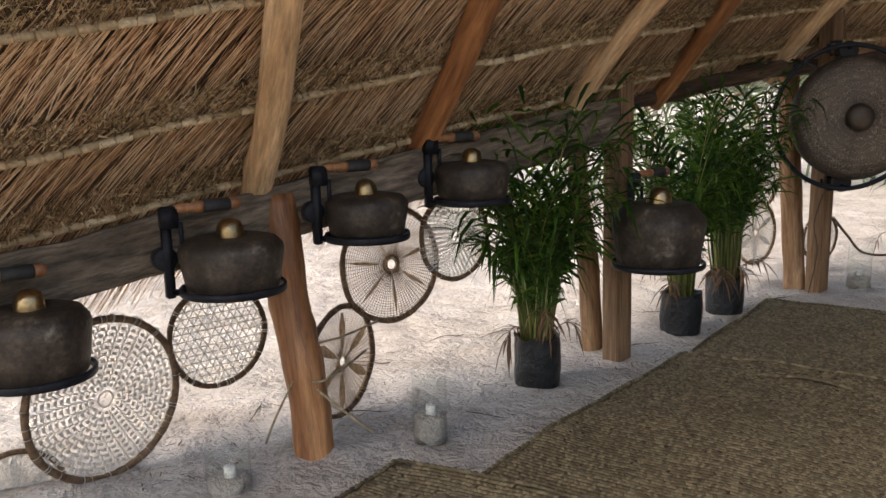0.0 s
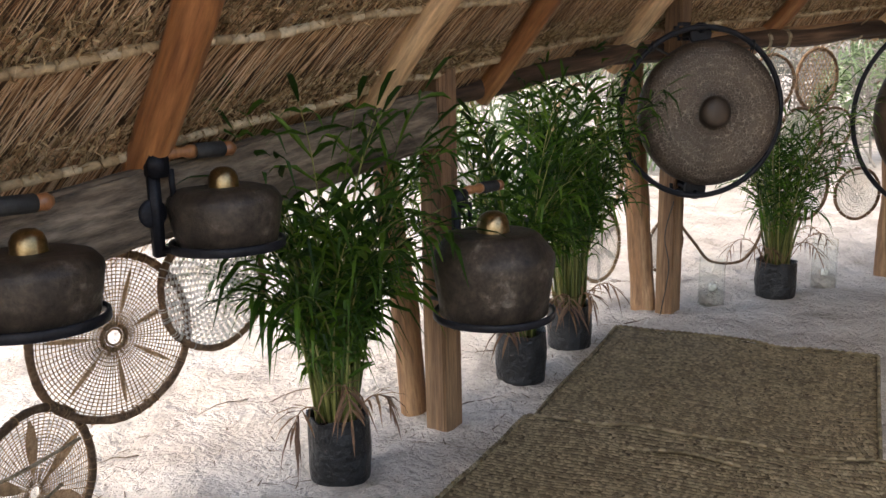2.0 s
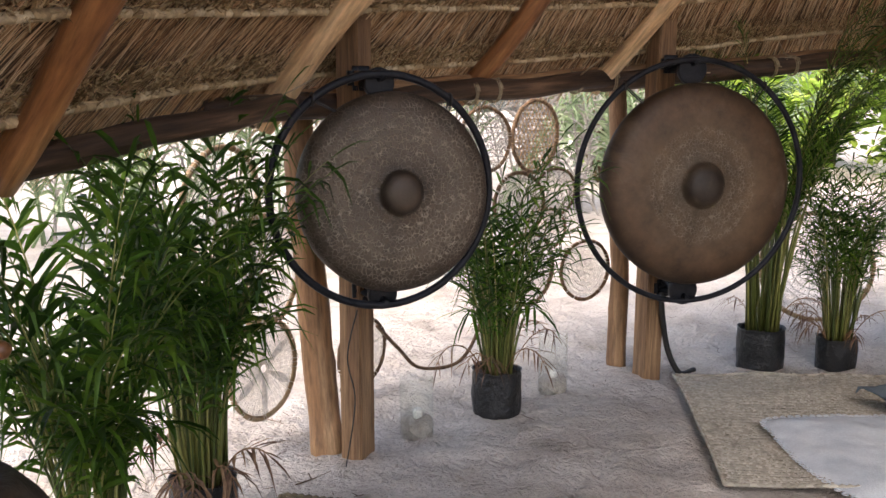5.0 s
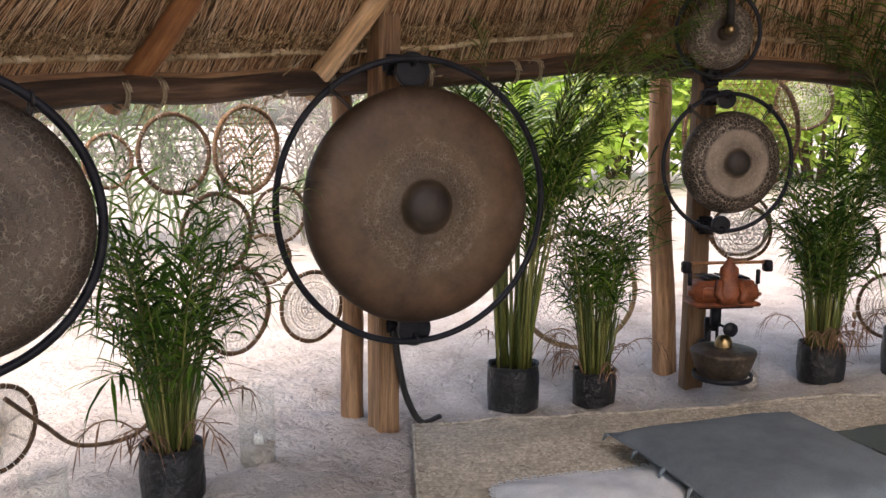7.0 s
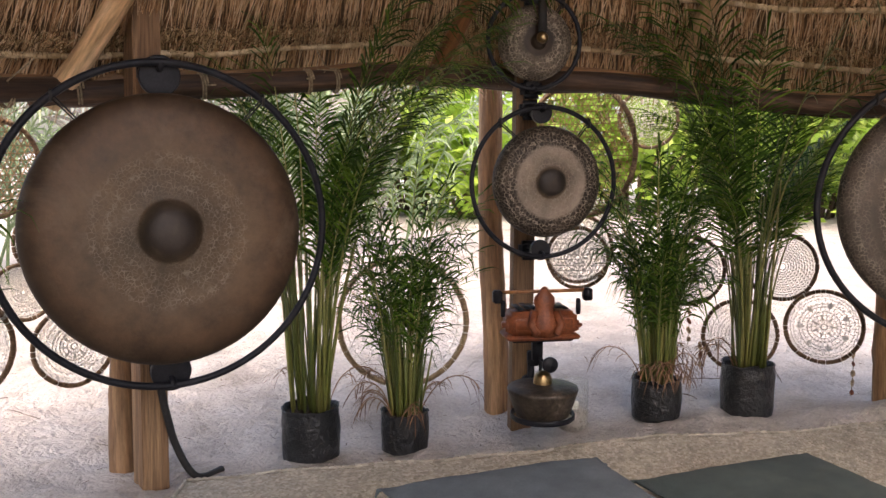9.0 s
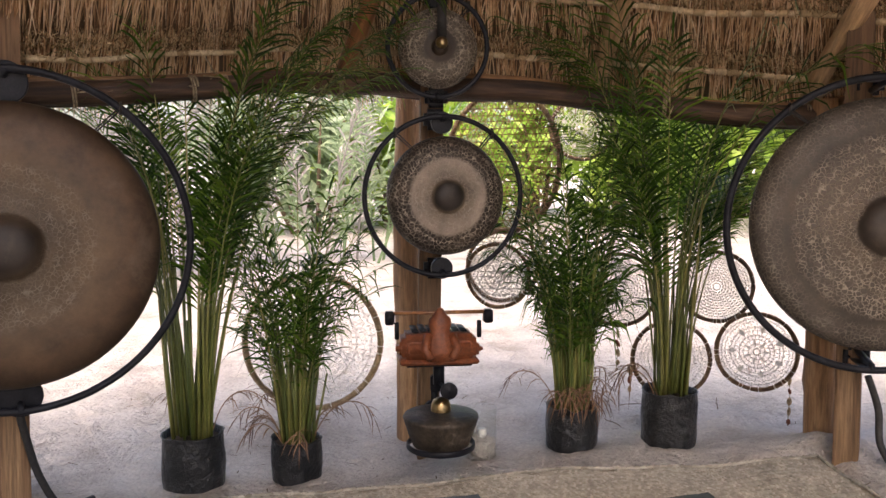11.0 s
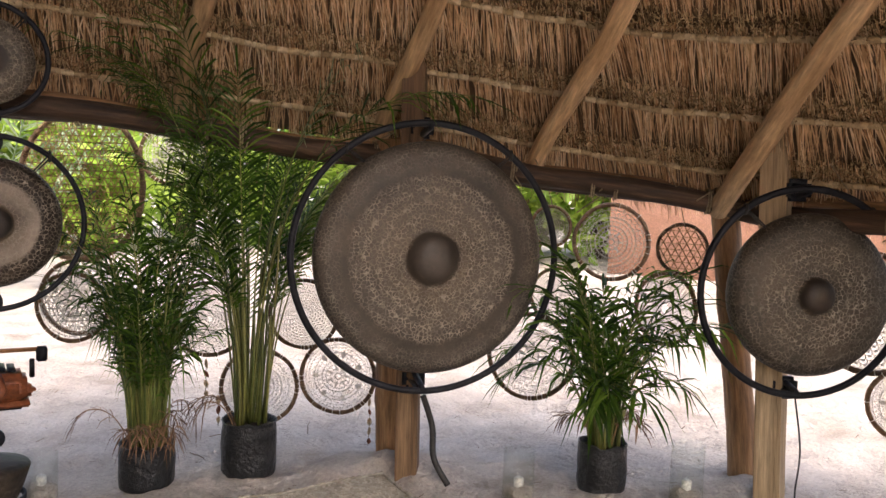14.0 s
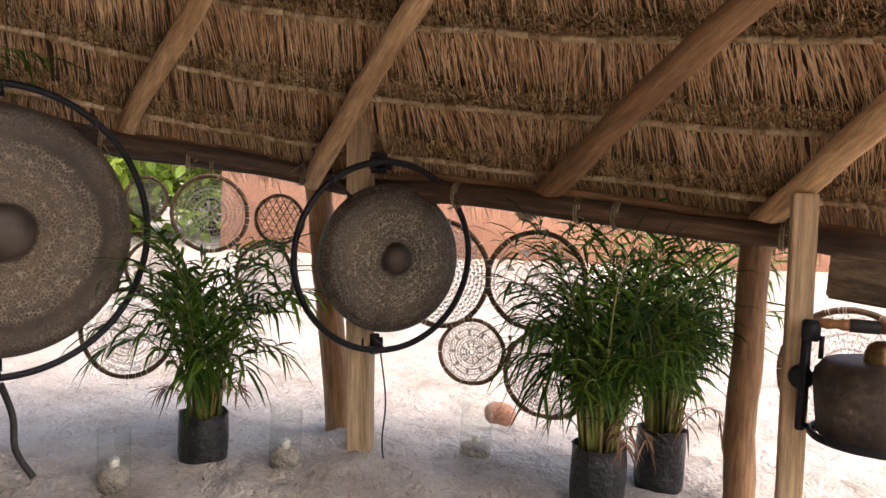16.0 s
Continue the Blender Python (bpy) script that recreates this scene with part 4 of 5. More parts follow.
def carved_instrument():
    """A carved red wooden box with a crouching carved figure before it and thin metal bars over it."""
    m = upright((6.17, 5.2, 0.515), (0.56, 0.83))
    t = thing("carved_instrument", m, "carved red wooden box instrument with dark metal bars on a post", "instrument")
    g = Shape().box((0.34, 0.17, 0.12), pose(0, 0.02, 0.075), 0.02)
    g.box((0.36, 0.19, 0.022), pose(0, 0.02, 0.012), 0.006)
    g.box((0.3, 0.02, 0.07), pose(0, -0.068, 0.08), 0.012)
    g.box((0.06, 0.09, 0.05), pose(0.17, 0.0, 0.06, 0, 0, 12), 0.018)
    g.box((0.05, 0.08, 0.06), pose(-0.17, 0.0, 0.07, 0, 0, -8), 0.018)
    part("box", g, CARVED, t)
    f = Shape().lathe([(0, 0), (0.062, 0.0), (0.07, 0.05), (0.06, 0.11), (0.045, 0.14), (0.052, 0.165), (0.05, 0.19), (0.03, 0.212), (0.013, 0.238), (0, 0.245)], 18)
    f.v = [(v[0], v[1] * 0.7 - 0.06, v[2] + 0.02) for v in f.v]
    for sx in (-1, 1):
        f.tube([(sx * 0.05, -0.07, 0.14), (sx * 0.075, -0.1, 0.08), (sx * 0.045, -0.12, 0.04)], [0.024, 0.02, 0.018], 8)
    part("carving", f, CARVED, t, "plain carved upright shape")
    for k in range(7):
        x = -0.11 + 0.037 * k
        part("bar", Shape().box((0.03, 0.15, 0.007), pose(x, 0.03, 0.15 + 0.004 * (k % 2)), 0.002), BLACK, t)
    part("rail", Shape().tube([(-0.24, -0.03, 0.235), (0.24, -0.03, 0.235)], 0.009, 8), HANDLE, t)
    for sx in (-1, 1):
        part("rail_end", Shape().box((0.042, 0.05, 0.06), pose(sx * 0.225, -0.03, 0.215), 0.005).box((0.02, 0.02, 0.08), pose(sx * 0.19, 0, 0.15), 0.003), BLACK, t)
    part("shelf", Shape().box((0.3, 0.2, 0.012), pose(0, 0.05, -0.006), 0.003), BLACK, t)
    part("bracket", Shape().box((0.05, 0.05, 0.12), pose(0.02, 0.13, -0.09), 0.006).tube([(0.02, 0.12, -0.13), (0.05, 0.02, -0.14)], 0.008, 8), BLACK, t)
    part("wheel", Shape().lathe([(0, 0.016), (0.012, 0.016), (0.014, 0.012), (0.034, 0.013), (0.04, 0.007), (0.04, -0.007), (0.034, -0.013), (0, -0.013)], 24).moved(pose(0.05, 0.0, -0.14, 90, 0, 0)), BLACK, t, "black round clamp knob")


carved_instrument()


# ---- potted palms ----
def bag(R, H, seed, parent):
    """A creased nursery bag with a rolled rim."""
    n, rows = 40, 12
    g = Shape()
    prof = [(0.0, 0.0), (0.9, 0.0), (0.97, 0.03)] + [(0.98 + 0.05 * math.sin(3 * k / rows), 0.03 + 0.94 * k / rows) for k in range(1, rows + 1)] + [(1.03, 1.0), (0.97, 1.0), (0.95, 0.9), (0.93, 0.86)]
    g.lathe([(r * R, z * H) for r, z in prof], n)
    out = []
    for v in g.v:
        v = Vector(v)
        a = math.atan2(v.y, v.x)
        k = 0.05 * noise.noise((math.cos(a) * 1.6 + seed, math.sin(a) * 1.6, v.z * 9)) + 0.025 * noise.noise((math.cos(a) * 5, math.sin(a) * 5 + seed, v.z * 22))
        if v.z < 0.005:
            k *= 0.4
        lift = 0.02 * noise.noise((math.cos(a) * 2, math.sin(a) * 2, seed)) if v.z > H * 0.9 else 0
        out.append(Vector((v.x * (1 + k), v.y * (1 + k), v.z + lift)))
    g.v = out
    skin = part("bag", g, BAG, parent, "creased black plastic nursery bag")
    part("soil", Shape().lathe([(0.95 * R, 0), (0.6 * R, 0.01), (0, 0.015)], 24).moved(pose(0, 0, H * 0.87)), SOIL, skin)


def leaflet(g, base, way, side_up, L, W, droop):
    """A narrow folded blade in three lengths that bends under its weight."""
    w = way.normalized()
    s = w.cross(side_up)
    s = s.normalized() if s.length > 0.01 else Vector((1, 0, 0))
    m1 = base + w * L * 0.33 + Vector((0, 0, -droop * L * 0.05))
    m2 = base + w * L * 0.66 + Vector((0, 0, -droop * L * 0.24))
    tip = base + w * L * 0.93 + Vector((0, 0, -droop * L * 0.62))
    dn = side_up * W * 0.2
    g.add([base - s * W * 0.12, base + s * W * 0.12, m1 - s * W * 0.5, m1 - dn, m1 + s * W * 0.5, m2 - s * W * 0.42, m2 - dn, m2 + s * W * 0.42, tip],
          [(0, 3, 2), (0, 1, 3), (1, 4, 3), (2, 3, 6, 5), (3, 4, 7, 6), (5, 6, 8), (6, 7, 8)])


def frond(rng, base, az, lean, bend, L, bare, leaf, width, count, wild=1.0):
    """A cane and rachis that arches outward, with two rows of leaflets. Returns stem points and the blade shape."""
    pts, p, k = [], Vector(base), 16
    out = Vector((math.cos(az), math.sin(az), 0))
    twist = rng.uniform(-0.3, 0.3)
    side0 = Vector((-out.y, out.x, 0))
    for i in range(k + 1):
        pts.append(p.copy())
        t = i / k
        a = lean + bend * t ** 2.2
        d = (out + side0 * twist * t) * math.sin(a) + Vector((0, 0, math.cos(a)))
        p = p + d.normalized() * L / k
    g = Shape()
    for i in range(count):
        t = bare + (1 - bare) * (i + 0.5) / count
        f = t * k
        j = min(k - 1, int(f))
        q = pts[j].lerp(pts[j + 1], f - j)
        tan = (pts[j + 1] - pts[j]).normalized()
        side = tan.cross(Vector((0, 0, 1)))
        side = side.normalized() if side.length > 0.05 else side0
        up = side.cross(tan).normalized()
        k2 = math.sin(math.pi * (0.12 + 0.8 * (i + 0.5) / count)) ** 0.6
        for sg in (-1, 1):
            way = tan * (0.8 + wild * rng.uniform(-0.35, 0.4)) + side * sg * (0.72 + wild * rng.uniform(-0.32, 0.23)) + up * (0.08 + wild * rng.uniform(-0.4, 0.32))
            leaflet(g, q, way, up, leaf * k2 * (1 + wild * rng.uniform(-0.35, 0.2)), width * rng.uniform(0.7, 1.25), 0.6 + wild * rng.uniform(-0.4, 1.2))
    leaflet(g, pts[-1], pts[-1] - pts[-2], Vector((0.3, 0.3, 0.9)).normalized(), leaf * 0.8, width, 0.5)
    return pts, g


def potted_palm(x, y, R, H, height, count, label, seed, leaf=0.17, width=0.014, spread=0.5, bare=0.45, pairs=20, dry=2, pale=0, lift=0.0, wild=1.0, extra=(), avoid=None):
    """A cluster palm in a nursery bag: many canes, arching fronds and a few dry ones that hang."""
    rng = random.Random(seed)
    m = pose(x, y, ground_z(x, y) - 0.012 + lift, 0, 0, seed * 40 % 360)
    t = thing("potted_palm", m, label, "potted palm", "potted palms")
    bag(R, H, seed, t)
    canes = Shape()
    for i in range(count):
        az = i * 2.39996 + rng.uniform(-0.4, 0.4)
        if avoid is not None:
            # keep clear of the gong that hangs beside this plant
            off = (az + radians(seed * 40 % 360) - radians(avoid) + math.pi) % (2 * math.pi) - math.pi
            if abs(off) < 1.2:
                az += math.copysign(1.3 - abs(off), off) * 1.4
        r = R * 0.6 * math.sqrt(rng.random())
        base = Vector((math.cos(az) * r, math.sin(az) * r, H * 0.86))
        u = rng.random()
        L = (height - H) * (0.55 + 0.62 * u)
        lean = spread * (0.05 + 0.3 * rng.random())
        bend = spread * rng.uniform(0.8, 2.9) * (1.25 - 0.5 * u)
        pts, g = frond(rng, base, az + rng.uniform(-0.5, 0.5), lean, bend, L, bare * rng.uniform(0.85, 1.1), leaf, width, pairs, wild)
        canes.tube(pts, [0.0062 * (1 - 0.8 * k / 16) for k in range(17)], 5)
        part("frond", g, PALELEAF if i < pale else LEAF, t, smooth=False)
    for az, lean, bend, L, material in extra:
        pts, g = frond(rng, (0, 0, H * 0.86), az - radians(seed * 40 % 360), lean, bend, L, 0.55, leaf * 1.15, width * 1.1, 26, 0.65)
        canes.tube(pts, [0.0075 * (1 - 0.8 * k / 16) for k in range(17)], 5)
        part("frond", g, material, t, smooth=False)
    for i in range(int(count * 0.5)):
        az = rng.random() * 6.28
        r = R * 0.7 * math.sqrt(rng.random())
        b = Vector((math.cos(az) * r, math.sin(az) * r, H * 0.86))
        top = b + Vector((math.cos(az) * rng.uniform(0.0, 0.08), math.sin(az) * rng.uniform(0.0, 0.08), (height - H) * rng.uniform(0.25, 0.5)))
        canes.tube([b, b.lerp(top, 0.5) + Vector((0.008, 0.004, 0)), top], [0.0075, 0.0065, 0.004], 5)
    tagged(part("cane_clump", canes, CANE, t, "yellow-green canes"), kind="stuff")
    for i in range(dry):
        az = rng.random() * 6.28
        base = Vector((math.cos(az) * R * 0.6, math.sin(az) * R * 0.6, H * 0.9))
        pts, g = frond(rng, base, az, rng.uniform(0.2, 0.6), rng.uniform(2.0, 3.2), 0.32 * rng.uniform(0.6, 1.4), 0.4, leaf * 0.55, width * 0.6, 7)
        g.tube(pts, [0.003] * 17, 4)
        part("dry_frond", g, DRYLEAF, t, "withered brown frond", smooth=False)
    return t


DENSE = "bushy green parlour palm in a black nursery bag"
potted_palm(0.454, 4.216, 0.117, 0.28, 1.42, 64, DENSE + " on sand", 1, 0.28, 0.021, 0.56, 0.24, 11, 3)
potted_palm(1.399, 4.949, 0.12, 0.25, 1.35, 46, DENSE + " near a mat", 2, 0.26, 0.019, 0.5, 0.42, 11, 2)
potted_palm(1.796, 5.357, 0.119, 0.255, 1.5, 48, DENSE + " by a post", 3, 0.28, 0.02, 0.42, 0.42, 12, 5)
potted_palm(3.383, 5.901, 0.122, 0.245, 1.32, 48, "spreading green palm in a black nursery bag on sand", 4, 0.25, 0.0125, 0.55, 0.38, 11, 8)
potted_palm(5.305, 5.921, 0.138, 0.28, 2.36, 40, "tall areca palm with arching fronds in a nursery bag", 5, 0.3, 0.0115, 0.5, 0.5, 28, 2, 3, wild=0.35, extra=((radians(-22), 0.1, 1.7, 2.3, PALELEAF), (radians(-50), 0.08, 1.5, 2.5, LEAF), (radians(120), 0.1, 1.3, 2.5, LEAF), (radians(60), 0.1, 1.2, 2.5, LEAF)), avoid=205)
potted_palm(5.72, 5.701, 0.117, 0.22, 1.34, 52, "young green palm with drooping tips in a nursery bag", 6, 0.22, 0.011, 0.42, 0.4, 11, 9)
potted_palm(6.869, 4.981, 0.127, 0.22, 1.42, 60, "dense upright green palm in a black nursery bag", 7, 0.25, 0.012, 0.4, 0.36, 12, 9)
potted_palm(7.207, 4.643, 0.133, 0.285, 2.3, 36, "tall slim areca palm with long fronds in a nursery bag", 8, 0.3, 0.0115, 0.45, 0.5, 28, 2, 1, wild=0.35, extra=((radians(-82), 0.08, 1.9, 2.25, LEAF), (radians(-70), 0.06, 1.2, 2.5, PALMGREEN), (radians(125), 0.1, 1.5, 2.4, LEAF)), avoid=260)
potted_palm(7.778, 3.009, 0.113, 0.24, 1.17, 44, "broad-leaved green palm with drooping leaflets in a bag", 9, 0.25, 0.018, 0.72, 0.4, 9, 3)
potted_palm(7.508, 1.185, 0.118, 0.3, 1.28, 70, "bushy dark green palm in a folded nursery bag", 10, 0.27, 0.015, 0.66, 0.26, 11, 4)
potted_palm(7.833, 0.83, 0.116, 0.3, 1.36, 64, "bushy bright green palm in a black nursery bag", 11, 0.27, 0.016, 0.62, 0.28, 11, 4)


# ---- hoop nets hung round the hall ----
def net(style, R, rng):
    """Knotted threads inside a hoop of radius R, flat in x and y. Returns thread shape and filled petals."""
    g, fill = Shape(), Shape()
    th = 0.0021

    def seg(a, b, r=th):
        g.tube([(a[0], a[1], rng.uniform(-0.002, 0.002)), (b[0], b[1], rng.uniform(-0.002, 0.002))], r, 3, caps=False)

    def pol(r, a):
        return (r * math.cos(a), r * math.sin(a))

    def ring(r, n, r2=None, phase=0.0, w=th):
        r2 = r if r2 is None else r2
        pts = [pol(r if i % 2 == 0 else r2, phase + 2 * math.pi * i / n) for i in range(n)]
        g.tube([(x, y, 0.0) for x, y in pts], w, 3, closed=True)

    def leafshape(r0, r1, a, half):
        k = 6
        verts = [(*pol(r0 + (r1 - r0) * i / k, a + s * half * math.sin(math.pi * i / k)), 0.001) for i in range(k + 1) for s in (-1, 1)]
        fill.add(verts, [(2 * i, 2 * i + 1, 2 * i + 3, 2 * i + 2) for i in range(k)])

    if style == "triangles":
        st = 0.038
        h = st * 0.866
        rows = int(R / h) + 2
        for axis in range(3):
            ca, sa = math.cos(axis * math.pi / 3), math.sin(axis * math.pi / 3)
            for k in range(-rows, rows + 1):
                o = k * h + rng.uniform(-0.003, 0.003)
                if abs(o) < R * 0.97:
                    c = math.sqrt(R * R - o * o)
                    seg((-c * ca - o * sa, -c * sa + o * ca), (c * ca - o * sa, c * sa + o * ca), th * 1.5)
    elif style == "wheel":
        n = 14
        for i in range(n * 6):
            a = 2 * math.pi * i / (n * 6)
            seg(pol(R * 0.12, a), pol(R, a), th * 0.9)
        for k in range(2, 22):
            ring(R * k / 22, 60, w=th * 0.9)
        for i in range(7):
            leafshape(R * 0.15, R * 0.92, 2 * math.pi * i / 7 + 0.3, 0.055)
        ring(R * 0.1, 20, w=th * 2)
        ring(R * 0.16, 24, w=th * 2)
    elif style == "star":
        for k in range(2, 24):
            ring(R * k / 24, 64, w=th * 0.8)
        for i in range(64):
            a = 2 * math.pi * i / 64
            seg(pol(R * 0.1, a), pol(R, a), th * 0.8)
        for i in range(6):
            leafshape(R * 0.08, R * 0.95, 2 * math.pi * i / 6 + 0.5, 0.17)
    elif style == "dashes":
        for k in range(2, 15):
            r = R * k / 15
            ring(r, 72, w=th * 0.8)
            n = 8 + 3 * k
            for i in range(n):
                a = 2 * math.pi * (i + 0.5 * (k % 2)) / n
                da = math.pi / n * 0.55
                r2 = r + R / 15 * 0.75
                fill.add([(*pol(r, a - da), 0.001), (*pol(r, a + da), 0.001), (*pol(r2, a + da), 0.001), (*pol(r2, a - da), 0.001)], [(0, 1, 2, 3)])
    elif style == "scales":
        for k in range(2, 12):
            r = R * k / 12.5
            n = 6 + 3 * k
            for i in range(n):
                a = 2 * math.pi * (i + 0.5 * (k % 2)) / n
                da = math.pi / n
                r2 = r + R / 12.5
                pts = [pol(r, a - da), pol(r2, a - da * 0.8), pol(r2 * 1.02, a), pol(r2, a + da * 0.8), pol(r, a + da)]
                for q, w in zip(pts, pts[1:]):
                    seg(q, w, th * 1.1)
                for o in (-0.35, 0, 0.35):
                    seg(pol(r, a + o * da * 0.5), pol(r + R / 25, a + o * da), th * 1.6)
        ring(R * 0.1, 16, w=th * 2)
    else:
        # doily: scalloped rounds, spokes and a rosette
        rounds = rng.choice((7, 8, 9))
        n = rng.choice((14, 16, 18))
        for k in range(1, rounds + 1):
            r = R * (0.1 + 0.86 * k / rounds)
            m = n * (1 if k < 3 else 2)
            ring(r, m * 2, r * rng.uniform(0.9, 0.96), math.pi / m * (k % 2), th * 1.1)
            if k % 2:
                ring(r * 0.93, 64, w=th)
            r0 = R * (0.1 + 0.86 * (k - 1) / rounds)
            for i in range(m):
                a = 2 * math.pi * i / m + math.pi / m * (k % 2)
                seg(pol(r0, a), pol(r, a + rng.uniform(-0.02, 0.02)), th)
        for i in range(n // 2):
            leafshape(R * 0.12, R * 0.36, 4 * math.pi * i / n, 0.13)
            if style == "rosette":
                leafshape(R * 0.5, R * 0.74, 4 * math.pi * (i + 0.5) / n, 0.09)
        ring(R * 0.08, 14, w=th * 2)
    return g, fill


def hoop_net(x, y, z, R, style, thread="white", turn=0.0, tall=1.0, pale=False, label=""):
    rng = random.Random(int((x * 31 + y * 17 + z * 7) * 100))
    n = inward(x, y)
    m = facing((x, y, z), n) @ pose(0, 0, 0, rng.uniform(-3, 3), turn + rng.uniform(-2, 2), 0)
    names = {"triangles": "triangle-knotted", "wheel": "wheel-patterned", "star": "star-patterned", "dashes": "ring-patterned", "scales": "scale-patterned", "doily": "crocheted doily", "rosette": "crocheted rosette"}
    t = thing("hoop_net", m, label or f"{'pale rattan' if pale else 'brown vine'} hoop with a {thread} {names[style]} net hung outside", "dreamcatcher", "hanging hoop nets")
    k = 44
    rt = max(0.008, 0.0125 * (R / 0.22) ** 0.5)
    pts, rad = [], []
    for i in range(k):
        a = 2 * math.pi * i / k
        w = 1 + 0.025 * noise.noise((math.cos(a) * 1.5 + x, math.sin(a) * 1.5 + y, z))
        pts.append((R * w * math.cos(a), R * w * math.sin(a) * tall, 0.006 * noise.noise((a * 2, x, y))))
        rad.append(rt * (1 + 0.22 * noise.noise((math.cos(a) * 6, math.sin(a) * 6, x + z))))
    hoop = part("hoop", Shape().tube(pts, rad, 8, closed=True), PALEVINE if pale else VINE, t)
    b = Shape()
    for i in range(int(26 * R / 0.22)):
        a = rng.random() * 6.28
        c = Vector((R * math.cos(a), R * math.sin(a) * tall, 0))
        o = c.normalized()
        b.tube([c + (o * math.cos(w) + Vector((0, 0, 1)) * math.sin(w)) * rt * 1.12 for w in np.linspace(0, 2 * math.pi, 8, endpoint=False)], 0.0024, 3, closed=True)
    mat_ = {"white": THREAD, "tan": TANTHREAD, "grey": GREYTHREAD}[thread]
    tagged(part("binding", b, mat_, hoop, "thread wound round the hoop"), kind="stuff")
    if z + R * tall > 1.2:
        lift = 1.66 - z
        part("tie", Shape().tube([(0.01, R * tall - 0.01, 0.01), (0.0, R * tall * 0.4 + lift * 0.6, 0.2), (-0.01, lift, 0.46)], 0.0025, 4), TWINE, t, "twine tied to the beam above")
    g, fill = net(style, R * 0.97, rng)
    for s in (g, fill):
        s.v = [(v[0], v[1] * tall, v[2]) for v in s.v]
    web = tagged(part("net", g, mat_, t, smooth=False), kind="stuff")
    if fill.v:
        tagged(part("petal_work", fill, mat_, web, "closely knotted petals", smooth=False), kind="stuff")
    return t


hoop_net(-1.68, 3.04, -0.1 + 0.02, 0.18, "star", "white")
hoop_net(-1.336, 3.123, 0.274, 0.319, "scales", "white", 18)
hoop_net(-0.994, 3.534, 0.406, 0.226, "triangles", "white", 7)
hoop_net(-0.488, 3.689, 0.226, 0.252, "star", "tan", 28)
hoop_net(-0.264, 3.914, 0.624, 0.268, "wheel", "tan", 2)
hoop_net(0.042, 4.122, 0.717, 0.212, "dashes", "white", 5)
hoop_net(0.5, 4.62, 0.55, 0.2, "triangles", "white")
hoop_net(2.21, 5.98, 0.385, 0.222, "star", "white", 0, pale=True)
hoop_net(2.06, 5.97, 1.12, 0.25, "doily", "white", pale=True)
hoop_net(2.27, 6.1, 0.8, 0.25, "rosette", "white", pale=True)
hoop_net(2.87, 6.42, 0.26, 0.18, "wheel", "white")
hoop_net(3.749, 6.623, 1.348, 0.186, "triangles", "grey")
hoop_net(4.2, 6.773, 1.355, 0.222, "triangles", "tan", 13)
hoop_net(3.857, 6.427, 0.982, 0.182, "doily", "white")
hoop_net(4.449, 6.898, 0.988, 0.154, "rosette", "white")
hoop_net(4.29, 6.778, 0.771, 0.131, "doily", "white", -14)
hoop_net(3.953, 6.456, 0.59, 0.211, "rosette", "white", 10)
hoop_net(4.426, 6.542, 0.531, 0.184, "doily", "white")
hoop_net(3.46, 6.68, 1.32, 0.122, "triangles", "grey")
hoop_net(6.15, 6.214, 0.448, 0.37, "doily", "white", -8, pale=True)
hoop_net(6.93, 5.564, 0.81, 0.175, "doily", "white", -17)
hoop_net(7.09, 5.68, 0.84, 0.2, "triangles", "white")
hoop_net(7.107, 5.712, 1.432, 0.354, "triangles", "tan", -28, 1.13)
hoop_net(7.631, 5.566, 1.625, 0.18, "rosette", "white")
hoop_net(7.54, 5.2, 0.71, 0.205, "scales", "white")
hoop_net(7.6, 4.893, 0.357, 0.206, "doily", "white")
hoop_net(7.737, 4.471, 0.448, 0.2, "rosette", "white")
hoop_net(7.82, 4.76, 0.75, 0.19, "scales", "white")
hoop_net(8.32, 3.5, 1.3, 0.108, "doily", "grey")
hoop_net(8.413, 3.188, 1.229, 0.2, "doily", "white")
hoop_net(8.335, 2.795, 1.219, 0.127, "triangles", "tan")
hoop_net(8.297, 2.857, 0.912, 0.183, "dashes", "white", -23)
hoop_net(8.28, 3.43, 0.93, 0.147, "doily", "white")
hoop_net(8.139, 3.517, 0.609, 0.226, "doily", "white")
hoop_net(8.23, 1.935, 0.987, 0.273, "scales", "white", -10)
hoop_net(7.96, 1.458, 1.005, 0.238, "rosette", "white", 10)
hoop_net(8.035, 1.75, 0.623, 0.16, "rosette", "white", 9)
hoop_net(8.03, 1.354, 0.537, 0.225, "scales", "white", 11)
hoop_net(7.31, 0.22, 0.74, 0.28, "doily", "white")


